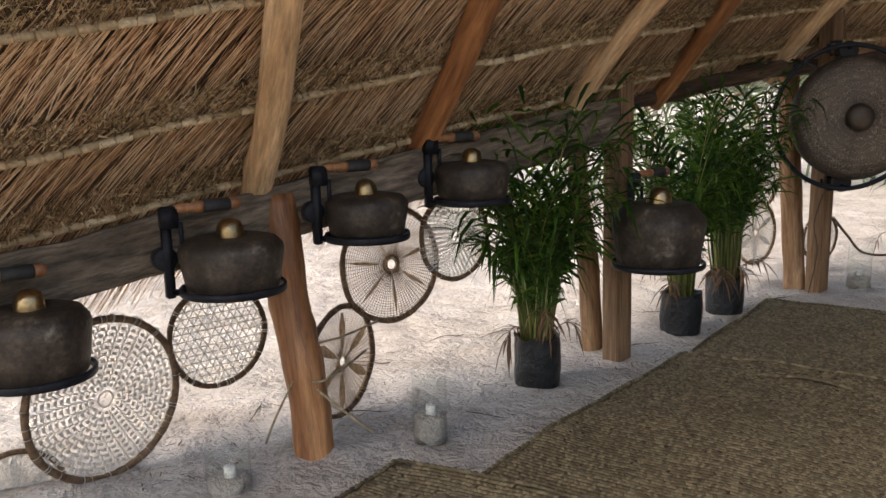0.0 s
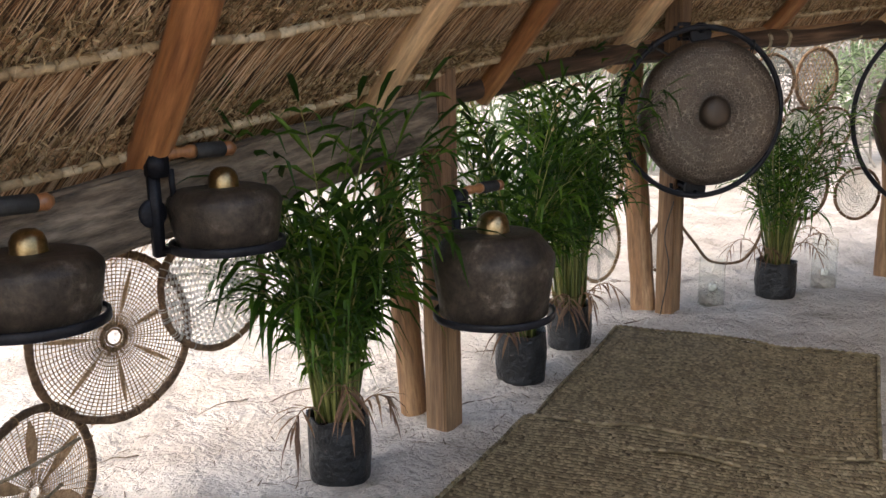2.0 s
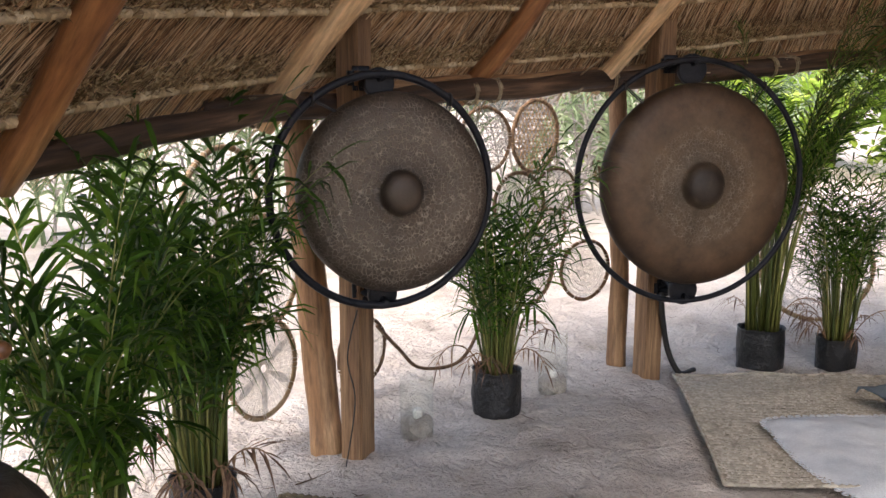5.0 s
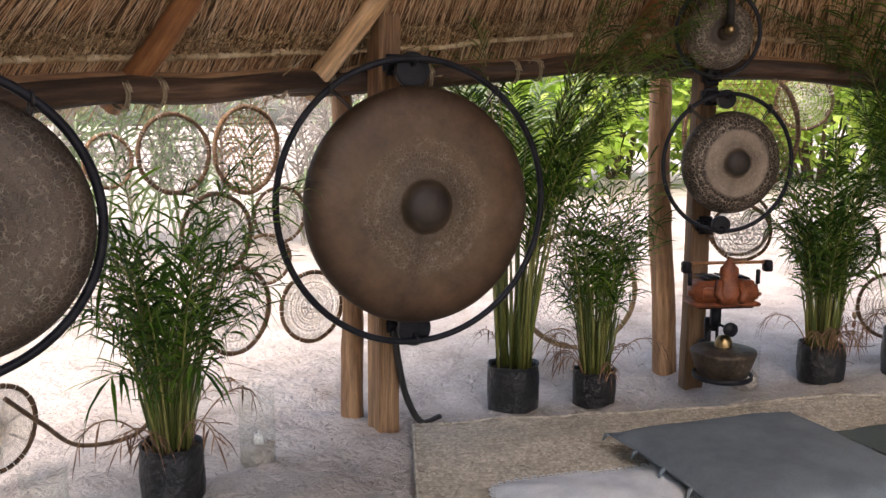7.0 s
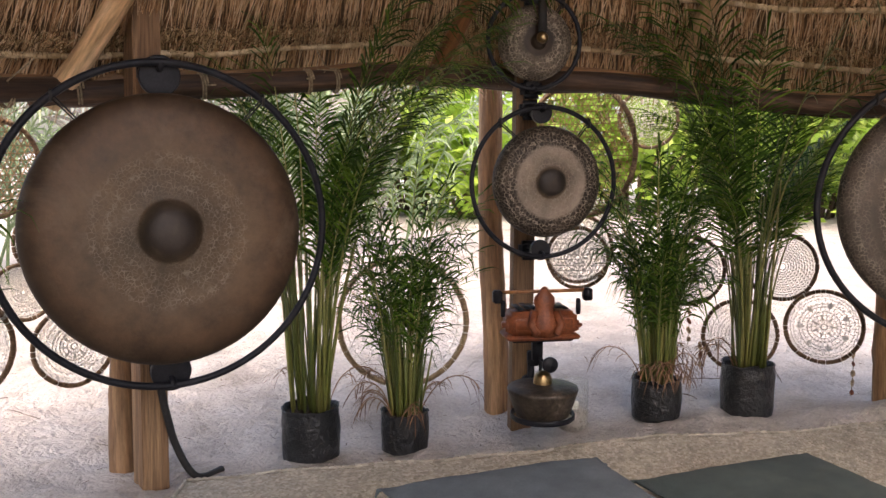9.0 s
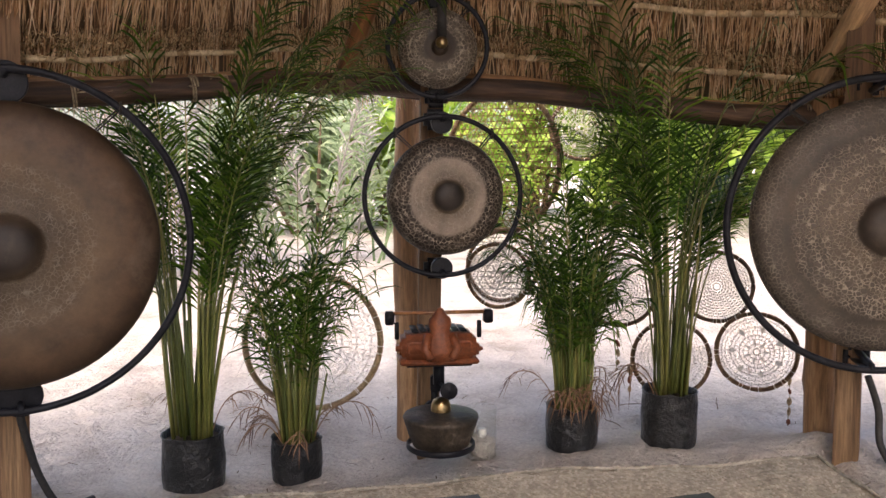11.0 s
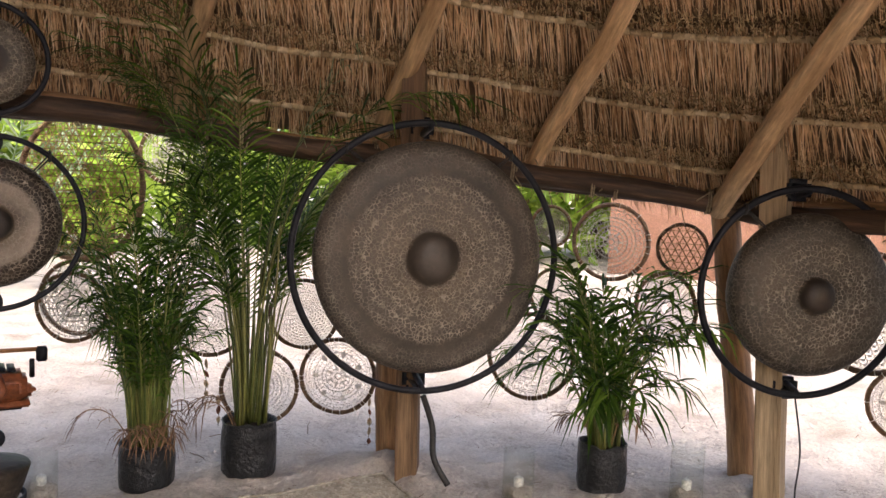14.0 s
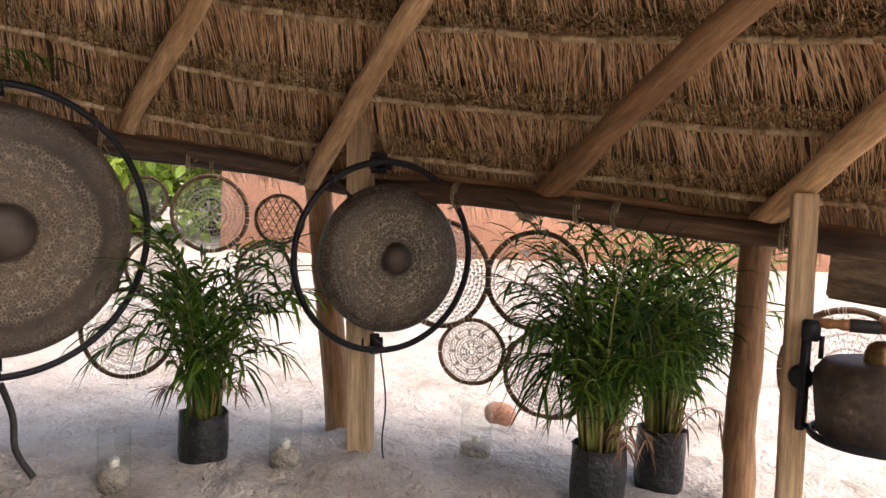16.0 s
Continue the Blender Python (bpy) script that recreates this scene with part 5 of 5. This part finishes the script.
# ---- mats, cushions, candle glasses ----
def woven_mat(corner, ways, size, label, seed, lift=0.0, st=0.017, strip=STRAW, back=STRAWBACK):
    """A plaited palm-leaf mat laid over the sand: every strip stands a little proud, with ragged edges."""
    d1 = Vector((ways[0][0], ways[0][1], 0)).normalized()
    d2 = Vector((ways[1][0], ways[1][1], 0)).normalized()
    base = Vector((corner[0], corner[1], 0))
    rng = random.Random(seed)

    def at(a, b, h):
        p = base + d1 * a + d2 * b
        wav = 0.012 * noise.noise((p.x * 2.1, p.y * 2.1, seed)) + 0.007 * noise.noise((p.x * 5, p.y * 5, seed + 3))
        edge = min(a, size[0] - a, b, size[1] - b)
        wav += 0.012 * max(0, 1 - edge / 0.12) * (0.5 + noise.noise((p.x * 3, p.y * 3, seed + 9)))
        return Vector((p.x, p.y, ground_z(p.x, p.y) + 0.018 + lift + wav + h))

    g = Shape()
    na, nb = int(size[0] / 0.09) + 1, int(size[1] / 0.09) + 1
    for i in range(na + 1):
        for j in range(nb + 1):
            g.v.append(at(size[0] * i / na, size[1] * j / nb, 0))
    for i in range(na):
        for j in range(nb):
            k = i * (nb + 1) + j
            g.f.append((k, k + 1, k + nb + 2, k + nb + 1))
    mat_ = part("woven_mat", g, back)
    tagged(mat_, label, "mat", "floor mats")
    w = Shape()
    row, pitch = st * 1.35, st * 0.78
    for i in range(int(size[0] / row)):
        slant = 0.55 if i % 2 else -0.55
        for j in range(int(size[1] / pitch)):
            if rng.random() < 0.015:
                continue
            if min((i + 0.5) * row, (j + 0.5) * pitch, size[0] - (i + 0.5) * row, size[1] - (j + 0.5) * pitch) < 0.05 * noise.noise((i * 0.3, j * 0.12, seed)):
                continue
            a, b = (i + 0.5) * row + rng.uniform(-0.0012, 0.0012), (j + 0.5) * pitch + rng.uniform(-0.001, 0.001)
            c = at(a, b, rng.uniform(-0.001, 0.001))
            hi = 0.0062 + rng.uniform(-0.0018, 0.0018)
            # each strip rises from under its neighbour and dives under the next row
            pa = (d1 + d2 * (slant + rng.uniform(-0.1, 0.1))) * row * 0.54
            pb = d2 * pitch * 0.47
            up = Vector((0, 0, 1))
            w.add([c - pa - pb, c - pa + pb, c - pa * 0.3 - pb + up * hi, c - pa * 0.3 + pb + up * hi * 0.75, c + pa * 0.4 - pb + up * hi, c + pa * 0.4 + pb + up * hi * 0.75, c + pa - pb, c + pa + pb], [(0, 1, 3, 2), (2, 3, 5, 4), (4, 5, 7, 6)])
    tagged(part("weave", w, strip, mat_, smooth=False), "flat dry palm strips in a chevron weave", kind="stuff")
    e = Shape()
    for a0, a1 in (((0, 0), (size[0], 0)), ((0, 0), (0, size[1])), ((size[0], 0), size), ((0, size[1]), size)):
        L = math.hypot(a1[0] - a0[0], a1[1] - a0[1])
        n = max(4, int(L / 0.03))
        for i in range(n):
            t0, t1 = i / n, (i + 1.5) / n
            p = [at(a0[0] + (a1[0] - a0[0]) * min(1, t), a0[1] + (a1[1] - a0[1]) * min(1, t), 0.006) for t in (t0, (t0 + t1) / 2, t1)]
            p[1].z += 0.006
            e.tube(p, [0.006, 0.009, 0.006], 5)
    tagged(part("plaited_edge", e, strip, mat_), "thick plaited edge", kind="stuff")
    return mat_


woven_mat((2.12, 5.47), ((-0.62, -0.79), (0.735, -0.678)), (1.5, 1.32), "worn woven palm-leaf mat with a plaited edge on sand", 1)
woven_mat((1.26, 4.42), ((-0.62, -0.79), (0.77, -0.64)), (2.4, 2.1), "broad woven palm-leaf mat, scuffed with sand", 2, 0.012)
woven_mat((-0.22, 3.1), ((-0.5, -0.87), (0.84, -0.54)), (1.2, 1.1), "dark woven palm-leaf mat lying loose on sand", 3, 0.026)
woven_mat((4.7, 6.03), ((-0.6, -0.8), (0.8, -0.6)), (1.7, 3.4), "pale woven palm-leaf mat dusted with sand", 4, 0.0, 0.0165, SANDYSTRAW, SANDYBACK)


def cushion(c, way, size, high, material, label, tassels=True):
    """A soft floor cushion with a seam, pulled corners and tassels."""
    n = 22
    d = Vector((way[0], way[1], 0)).normalized()
    s = Vector((-d.y, d.x, 0))
    z0 = ground_z(c[0], c[1]) + 0.03
    g = Shape()
    for side in (1, -1):
        k = len(g.v)
        for i in range(n + 1):
            for j in range(n + 1):
                u, v = 2 * i / n - 1, 2 * j / n - 1
                pull = 1 - 0.07 * (1 - abs(u) ** 2) * abs(v) ** 3 - 0.07 * (1 - abs(v) ** 2) * abs(u) ** 3
                puff = ((1 - u ** 4) * (1 - v ** 4)) ** 0.42
                wr = 0.012 * noise.noise((u * 2.5 + c[0], v * 2.5, 3)) + 0.004 * noise.noise((u * 8, v * 8 + c[1], 5))
                h = high * 0.5 + side * high * 0.5 * puff + (wr * puff if side > 0 else 0)
                g.v.append(d * (u * size * 0.5 * pull) + s * (v * size * 0.5 * pull) + Vector((0, 0, max(0.0, h))))
        for i in range(n):
            for j in range(n):
                a = k + i * (n + 1) + j
                q = (a, a + n + 1, a + n + 2, a + 1)
                g.f.append(q if side > 0 else q[::-1])
    t = thing("floor_cushion", Matrix.Translation((c[0], c[1], z0)), label, "cushion", "floor cushions")
    cover = part("cover", g, material, t)
    rim = []
    for u0, v0, u1, v1 in ((-1, -1, 1, -1), (1, -1, 1, 1), (1, 1, -1, 1), (-1, 1, -1, -1)):
        for i in range(14):
            u, v = u0 + (u1 - u0) * i / 14, v0 + (v1 - v0) * i / 14
            pull = 1 - 0.07 * (1 - abs(u) ** 2) * abs(v) ** 3 - 0.07 * (1 - abs(v) ** 2) * abs(u) ** 3
            rim.append(d * (u * size * 0.5 * pull) + s * (v * size * 0.5 * pull) + Vector((0, 0, high * 0.5)))
    part("piping", Shape().tube(rim, 0.006, 6, closed=True), material, cover)
    if tassels:
        for k, q in enumerate(rim):
            if k % 3 == 0:
                o = Vector((q.x, q.y, 0)).normalized()
                g = Shape().tube([q, q + o * 0.018 + Vector((0, 0, -0.006)), q + o * 0.03 + Vector((0, 0, -0.035))], [0.007, 0.009, 0.004], 6)
                part("tassel", g, material, cover)
    return t


cushion((5.27, 4.40), (0.92, -0.39), 0.95, 0.135, CUSHION, "slate-blue cotton floor cushion with tassels on a mat")
cushion((6.01, 3.82), (0.92, -0.39), 0.86, 0.115, GREENCUSHION, "dark teal cotton floor cushion with tassels on a mat")


def lace_cloth():
    """A square cloth with a scalloped lace edge, lying in soft folds partly under a cushion."""
    c = Vector((4.54, 4.51))
    rows, n = 16, 96
    z0 = ground_z(c.x, c.y) + 0.032

    def at(k, a):
        r = 0.44 * k / (abs(math.cos(a + 0.44)) ** 7 + abs(math.sin(a + 0.44)) ** 7) ** (1 / 7) * (1 + 0.02 * math.sin(5 * a))
        x, y = c.x + r * math.cos(a), c.y + r * math.sin(a)
        h = 0.035 * (1 - k ** 3) + 0.02 * max(0, noise.noise((x * 4, y * 4, 3))) + 0.012 * abs(noise.noise((x * 9, y * 7, 6)))
        return Vector((x, y, z0 + h))

    g = Shape()
    g.v.append(at(0, 0))
    for i in range(1, rows + 1):
        for j in range(n):
            a = 2 * math.pi * j / n
            g.v.append(at(i / rows * (1 + (0.03 * abs(math.sin(12 * a)) if i == rows else 0)), a))
    for j in range(n):
        g.f.append((0, 1 + j, 1 + (j + 1) % n))
        for i in range(rows - 1):
            p, q = 1 + i * n, 1 + (i + 1) * n
            g.f.append((p + j, q + j, q + (j + 1) % n, p + (j + 1) % n))
    t = part("lace_cloth", g, LACE)
    tagged(t, "crumpled square pale blue-white cloth with a lace edge", "cloth")
    e = Shape()
    for j in range(96):
        p = at(1.03, 2 * math.pi * j / 96) + Vector((0, 0, 0.003))
        e.tube([p + Vector((math.cos(w), math.sin(w), 0)) * 0.012 for w in np.linspace(0, 6.28, 8, endpoint=False)], 0.003, 4, closed=True)
    tagged(part("lace_edge", e, LACE, t, "scalloped white lace"), kind="stuff")


lace_cloth()


def candle_glass(x, y, R=0.07, H=0.27, fill=0.09, candle=True, seed=0):
    """A glass cylinder part filled with sand, a white candle standing in it."""
    t = thing("candle_glass", pose(x, y, ground_z(x, y) - 0.01), "clear glass cylinder half filled with sand and a candle", "candle holder", "candle glasses")
    g = Shape().lathe([(0, 0), (R * 0.96, 0), (R, 0.004), (R, H - 0.002), (R - 0.0015, H), (R - 0.003, H - 0.002), (R - 0.003, 0.01), (0, 0.01)], 40)
    ob = part("glass", g, GLASS, t)
    ob.visible_shadow = False
    s = Shape().lathe([(0, 0.011), (R - 0.005, 0.011), (R - 0.005, fill), (R * 0.5, fill + 0.012), (0, fill + 0.004)], 28)
    s.v = [(v[0], v[1], v[2] + (0.015 * noise.noise((v[0] * 20, v[1] * 20, seed)) if v[2] > 0.05 else 0)) for v in s.v]
    fill_ = part("sand_fill", s, SAND, t, "pale sand")
    if candle:
        part("candle", Shape().lathe([(0, 0), (0.022, 0), (0.022, 0.05), (0.017, 0.055), (0, 0.05)], 20).moved(pose(0.005, 0, fill - 0.005)).tube([(0.005, 0, fill + 0.04), (0.007, 0, fill + 0.065)], 0.0015, 4), CANDLE, fill_, "white candle stub")


candle_glass(-0.84, 2.98, 0.085, 0.2, 0.06, seed=1)
candle_glass(-0.089, 3.389, 0.074, 0.3, 0.12, seed=2)
candle_glass(2.88, 5.801, 0.08, 0.3, 0.09, seed=3)
candle_glass(3.826, 6.035, 0.08, 0.35, 0.09, seed=4)
candle_glass(6.47, 5.22, 0.075, 0.28, 0.12, seed=5)
candle_glass(7.42, 3.293, 0.072, 0.27, 0.09, seed=6)
candle_glass(7.75, 2.613, 0.075, 0.31, 0.09, seed=7)
candle_glass(8.121, 1.704, 0.082, 0.31, 0.07, seed=8)


# ---- outside ----
def bush(x, y, high, wide, count, seed, material, label, leaf=0.2):
    """Stems and a loose crown of single leaves."""
    rng = random.Random(seed)
    t = thing("bush", pose(x, y, 0), label, "bush", "bushes behind the hall")
    s = Shape()
    tips = []
    for _ in range(14):
        a, r = rng.random() * 6.28, rng.random() ** 0.5
        top = Vector((math.cos(a) * r * wide, math.sin(a) * r * wide * 0.7, high * rng.uniform(0.35, 0.95)))
        mid = top * 0.5 + Vector((rng.uniform(-0.2, 0.2), rng.uniform(-0.2, 0.2), 0.2))
        s.tube([(top.x * 0.2, top.y * 0.2, -0.1), mid, top], [0.05, 0.035, 0.012], 6)
        tips.append(top)
        tips.append(mid)
    tagged(part("stem_clump", s, TWIG, t), kind="stuff")
    g = Shape()
    for _ in range(count):
        c = rng.choice(tips)
        p = c + Vector((rng.gauss(0, wide * 0.22), rng.gauss(0, wide * 0.2), rng.gauss(0, high * 0.13)))
        p.z = max(0.1, p.z)
        w = Vector((rng.gauss(0, 1), rng.gauss(0, 1), rng.gauss(0.1, 0.7))).normalized()
        n = Vector((rng.gauss(0, 0.6), rng.gauss(0, 0.6), 1)).normalized()
        q = w.cross(n).normalized() * leaf * 0.26
        L = leaf * rng.uniform(0.6, 1.3)
        g.add([p, p + w * L * 0.45 + q, p + w * L - n * L * 0.15, p + w * L * 0.45 - q], [(0, 1, 2), (0, 2, 3)])
    tagged(part("crown", g, material, t, smooth=False), kind="stuff")


k = 0
for a in range(-64, 66, 9):
    for ring_r, high in ((15.5, 3.2), (19.5, 5.2)):
        k += 1
        w = radians(36 + a) + 0.06 * math.sin(k * 2.3)
        if not 10 < math.degrees(w) < 60:
            continue
        r = ring_r + 1.2 * math.sin(k * 1.7)
        bush(5.0 + r * math.cos(w), 3.4 + r * math.sin(w), high * (1 + 0.2 * math.sin(k)), 2.0, 1500, 40 + k, PALMGREEN if a > 22 and k % 3 == 0 else BUSH, "bright green broad-leaved bush at the edge of the sand", 0.34)


def leaning_frond(x, y, az, tilt, L, material, seed, leaf=0.5):
    rng = random.Random(seed)
    pts, g = frond(rng, (0, 0, 0), az, tilt, 0.7, L, 0.15, leaf, 0.035, 34)
    g.tube(pts, [0.02 * (1 - 0.8 * i / 16) for i in range(17)], 5)
    return tagged(part("palm_frond", g, material, m=pose(x, y, 0), smooth=False), "large cut palm frond leaning in a row on the sand", "palm frond", "fence of palm fronds")


for i in range(104):
    f = i / 103
    rng_ = random.Random(900 + i)
    x, y = -0.4 + 11.2 * f + rng_.uniform(-0.2, 0.2), 12.6 + 0.4 * math.sin(f * 5) + rng_.uniform(-0.4, 0.6) - 0.6 * f
    leaning_frond(x, y, rng_.uniform(0, 6.28), rng_.uniform(0.05, 0.6), rng_.uniform(2.6, 3.8), DRYPALM if 7.3 < x < 9.0 or i % 5 == 0 else PALMGREEN, 900 + i)


def building():
    """A low plastered house with a thatched skirt, beyond the sand."""
    t = thing("house", pose(19.0, -1.2, 0, 0, 0, 8), "low pink-plastered house with a thatched eave beyond the sand", "house")
    g = Shape().box((0.35, 14.0, 3.4), pose(0, 0, 1.6), 0.05)
    part("wall", g, ADOBE, t)
    rng = random.Random(5)
    s = Shape()
    for _ in range(3000):
        y = rng.uniform(-7.3, 7.3)
        x = rng.uniform(-0.9, -0.3)
        z = 3.3 + (x + 0.9) * 0.8
        s.add([(x, y, z), (x, y + 0.03, z), (x - 0.35, y + 0.02 + rng.uniform(-0.05, 0.05), z - rng.uniform(0.3, 0.6))], [(0, 1, 2)])
    tagged(part("thatched_eave", s, THATCH, t, smooth=False), kind="stuff")
    part("roof", Shape().box((2.4, 14.7, 0.2), pose(0.5, 0, 3.9, 0, -38, 0), 0.03), UNDER, t)


building()


# ---- twigs, cords and litter on the sand ----
def twig(x, y, L, az, seed):
    rng = random.Random(seed)
    p, d, pts = grounded(x, y, 0.006), az, []
    for i in range(7):
        pts.append(grounded(p.x, p.y, 0.003 + (0.01 if i in (3, 4) else 0)))
        d += rng.uniform(-0.16, 0.16)
        p = p + Vector((math.cos(d), math.sin(d), 0)) * L / 6
    tagged(part("twig", Shape().tube(pts, [0.0035, 0.0035, 0.003, 0.003, 0.0025, 0.002, 0.001], 5), TWIG), "thin dry twig lying on the sand", "twig", "twigs on the sand")


rng0 = random.Random(77)
for i in range(36):
    w = rng0.uniform(-1.5, 2.6)
    r = rng0.uniform(3.3, 5.2)
    if i % 3 == 0:
        x, y = rng0.uniform(-1.2, 2.4), 0.0
        y = 3.95 + (x - 0.3) * 0.78 + rng0.uniform(0.1, 1.3)
    else:
        x, y = C0.x + r * math.cos(w), C0.y + r * math.sin(w)
    twig(x, y, rng0.uniform(0.12, 0.5), rng0.random() * 6.28, 500 + i)


def litter():
    """Leaf scraps and broken straw strewn over the sand."""
    rng = random.Random(11)
    g = Shape()
    for _ in range(3200):
        w, r = rng.uniform(-1.6, 3.2), rng.uniform(2.9, 5.6)
        x, y = C0.x + r * math.cos(w), C0.y + r * math.sin(w)
        if rng.random() < 0.35:
            x = rng.uniform(-1.6, 2.4)
            y = 3.9 + (x - 0.3) * 0.78 + rng.uniform(-0.2, 1.4)
        a, L = rng.random() * 6.28, rng.uniform(0.015, 0.07)
        d = Vector((math.cos(a), math.sin(a), 0))
        s = Vector((-d.y, d.x, 0)) * rng.uniform(0.001, 0.004)
        p = grounded(x, y, 0.004)
        q = grounded(x + d.x * L, y + d.y * L, 0.006)
        g.add([p - s, p + s, q + s * 0.5, q - s * 0.5], [(0, 1, 2, 3)])
    tagged(part("leaf_litter", g, TWIG, smooth=False), "small dry leaf scraps and straw on the sand", "leaf litter", kind="stuff")


litter()


def cord(name, pts, r, material, label, category):
    pts = [Vector(p) for p in pts]
    out = []
    for i in range(len(pts) - 1):
        p0, p1, p2, p3 = pts[max(0, i - 1)], pts[i], pts[i + 1], pts[min(len(pts) - 1, i + 2)]
        for t in np.linspace(0, 1, 8, endpoint=False):
            t = float(t)
            out.append(0.5 * (2 * p1 + (p2 - p0) * t + (2 * p0 - 5 * p1 + 4 * p2 - p3) * t * t + (3 * p1 - p0 - 3 * p2 + p3) * t ** 3))
    out.append(pts[-1])
    tagged(part(name, Shape().tube(out, r, 6), material), label, category)


cord("cable", [(4.6, 6.05, 0.46), (4.63, 6.06, 0.3), (4.68, 6.06, 0.1), grounded(4.76, 6.04, 0.02), grounded(4.9, 6.06, 0.015)], 0.017, CORD, "thick black cable hanging down a post to the sand", "cable")
cord("cable", [(7.44, 3.8, 0.5), (7.47, 3.76, 0.35), (7.46, 3.74, 0.2), grounded(7.46, 3.66, 0.02)], 0.016, CORD, "thick black cable hanging down a post to the sand", "cable")
cord("wire", [(7.9, 2.2, 0.65), (7.88, 2.16, 0.4), (7.9, 2.17, 0.2), grounded(7.92, 2.16, 0.0)], 0.004, CORD, "thin black wire down a pale post", "wire")
cord("wire", [(2.5, 5.58, 0.7), (2.46, 5.6, 0.5), (2.49, 5.6, 0.3), grounded(2.44, 5.6, 0.0)], 0.003, CORD, "thin dark wire down a brown post", "wire")
cord("vine_hoop", [(2.86, 6.2, 0.45), (3.0, 6.25, 0.3), (3.15, 6.3, 0.16), (3.4, 6.34, 0.14), (3.55, 6.38, 0.28), (3.6, 6.4, 0.5), (3.5, 6.42, 0.7)], 0.01, VINE, "bare bent vine hoop hanging without a net", "hoop")
for pts in [[(-0.6, 3.3, 0.42), (-0.45, 3.28, 0.45), (-0.3, 3.5, 0.46)], [(-0.62, 3.28, 0.3), (-0.5, 3.2, 0.3), (-0.36, 3.5, 0.33)], [(-0.62, 3.2, 0.3), (-0.7, 3.2, 0.15), (-0.74, 3.18, 0.05)], [(-0.52, 3.15, 0.28), (-0.4, 3.1, 0.2), (-0.3, 3.1, 0.12)]]:
    cord("twine", pts, 0.005, TWINE, "pale twine tied round a log post", "rope")


def shell_strand(x, y, z, n, seed):
    """A thread with small brown shells and pods strung under a hoop."""
    rng = random.Random(seed)
    t = thing("shell_strand", pose(x, y, z), "string of small brown shells hanging under a hoop", "shell string", "shell strings")
    L = 0.055 * n
    part("thread", Shape().tube([(0, 0, 0.06), (0.004, 0, -L / 2), (0, 0.003, -L)], 0.0018, 4), TWINE, t)
    for i in range(n):
        r = rng.uniform(0.009, 0.014)
        h = rng.uniform(0.018, 0.03)
        s = Shape().lathe([(0, h), (r * 0.6, h * 0.75), (r, 0.1 * h), (r * 0.8, -0.5 * h), (0, -h)], 10)
        part("shell", s, CARVED if i % 3 == 1 else PALEVINE, t, m=pose(rng.uniform(-0.006, 0.006), 0, -0.055 * i - 0.02, rng.uniform(-25, 25), rng.uniform(-25, 25), 0))


shell_strand(7.45, 5.14, 0.5, 4, 1)
shell_strand(7.49, 5.08, 0.3, 3, 2)
shell_strand(7.91, 4.37, 0.3, 5, 3)
shell_strand(7.95, 1.57, 0.74, 3, 4)
shell_strand(7.86, 1.39, 0.68, 4, 5)


def clay_shard(x, y):
    """A broken clay bowl lying on its side, half sunk in the sand."""
    n, R = 20, 0.095
    g = Shape()
    rows = [(0.02, 0.0), (0.55, 0.012), (0.85, 0.04), (1.0, 0.085), (0.94, 0.086), (0.8, 0.045), (0.5, 0.022), (0.02, 0.012)]
    for r, z in rows:
        for j in range(n + 1):
            a = math.pi * 1.25 * j / n
            chip = 0.012 * noise.noise((j * 0.6, r * 4, 2.0)) if r > 0.8 else 0.0
            g.v.append(Vector((R * r * math.cos(a), R * r * math.sin(a), z + chip)))
    for i in range(len(rows) - 1):
        for j in range(n):
            k = i * (n + 1) + j
            g.f.append((k, k + 1, k + n + 2, k + n + 1))
    tagged(part("clay_shard", g, ADOBE, m=pose(x, y, ground_z(x, y) + 0.05, 58, 12, 70)), "broken brown clay bowl half sunk in sand", "pottery")


clay_shard(8.61, 1.56)
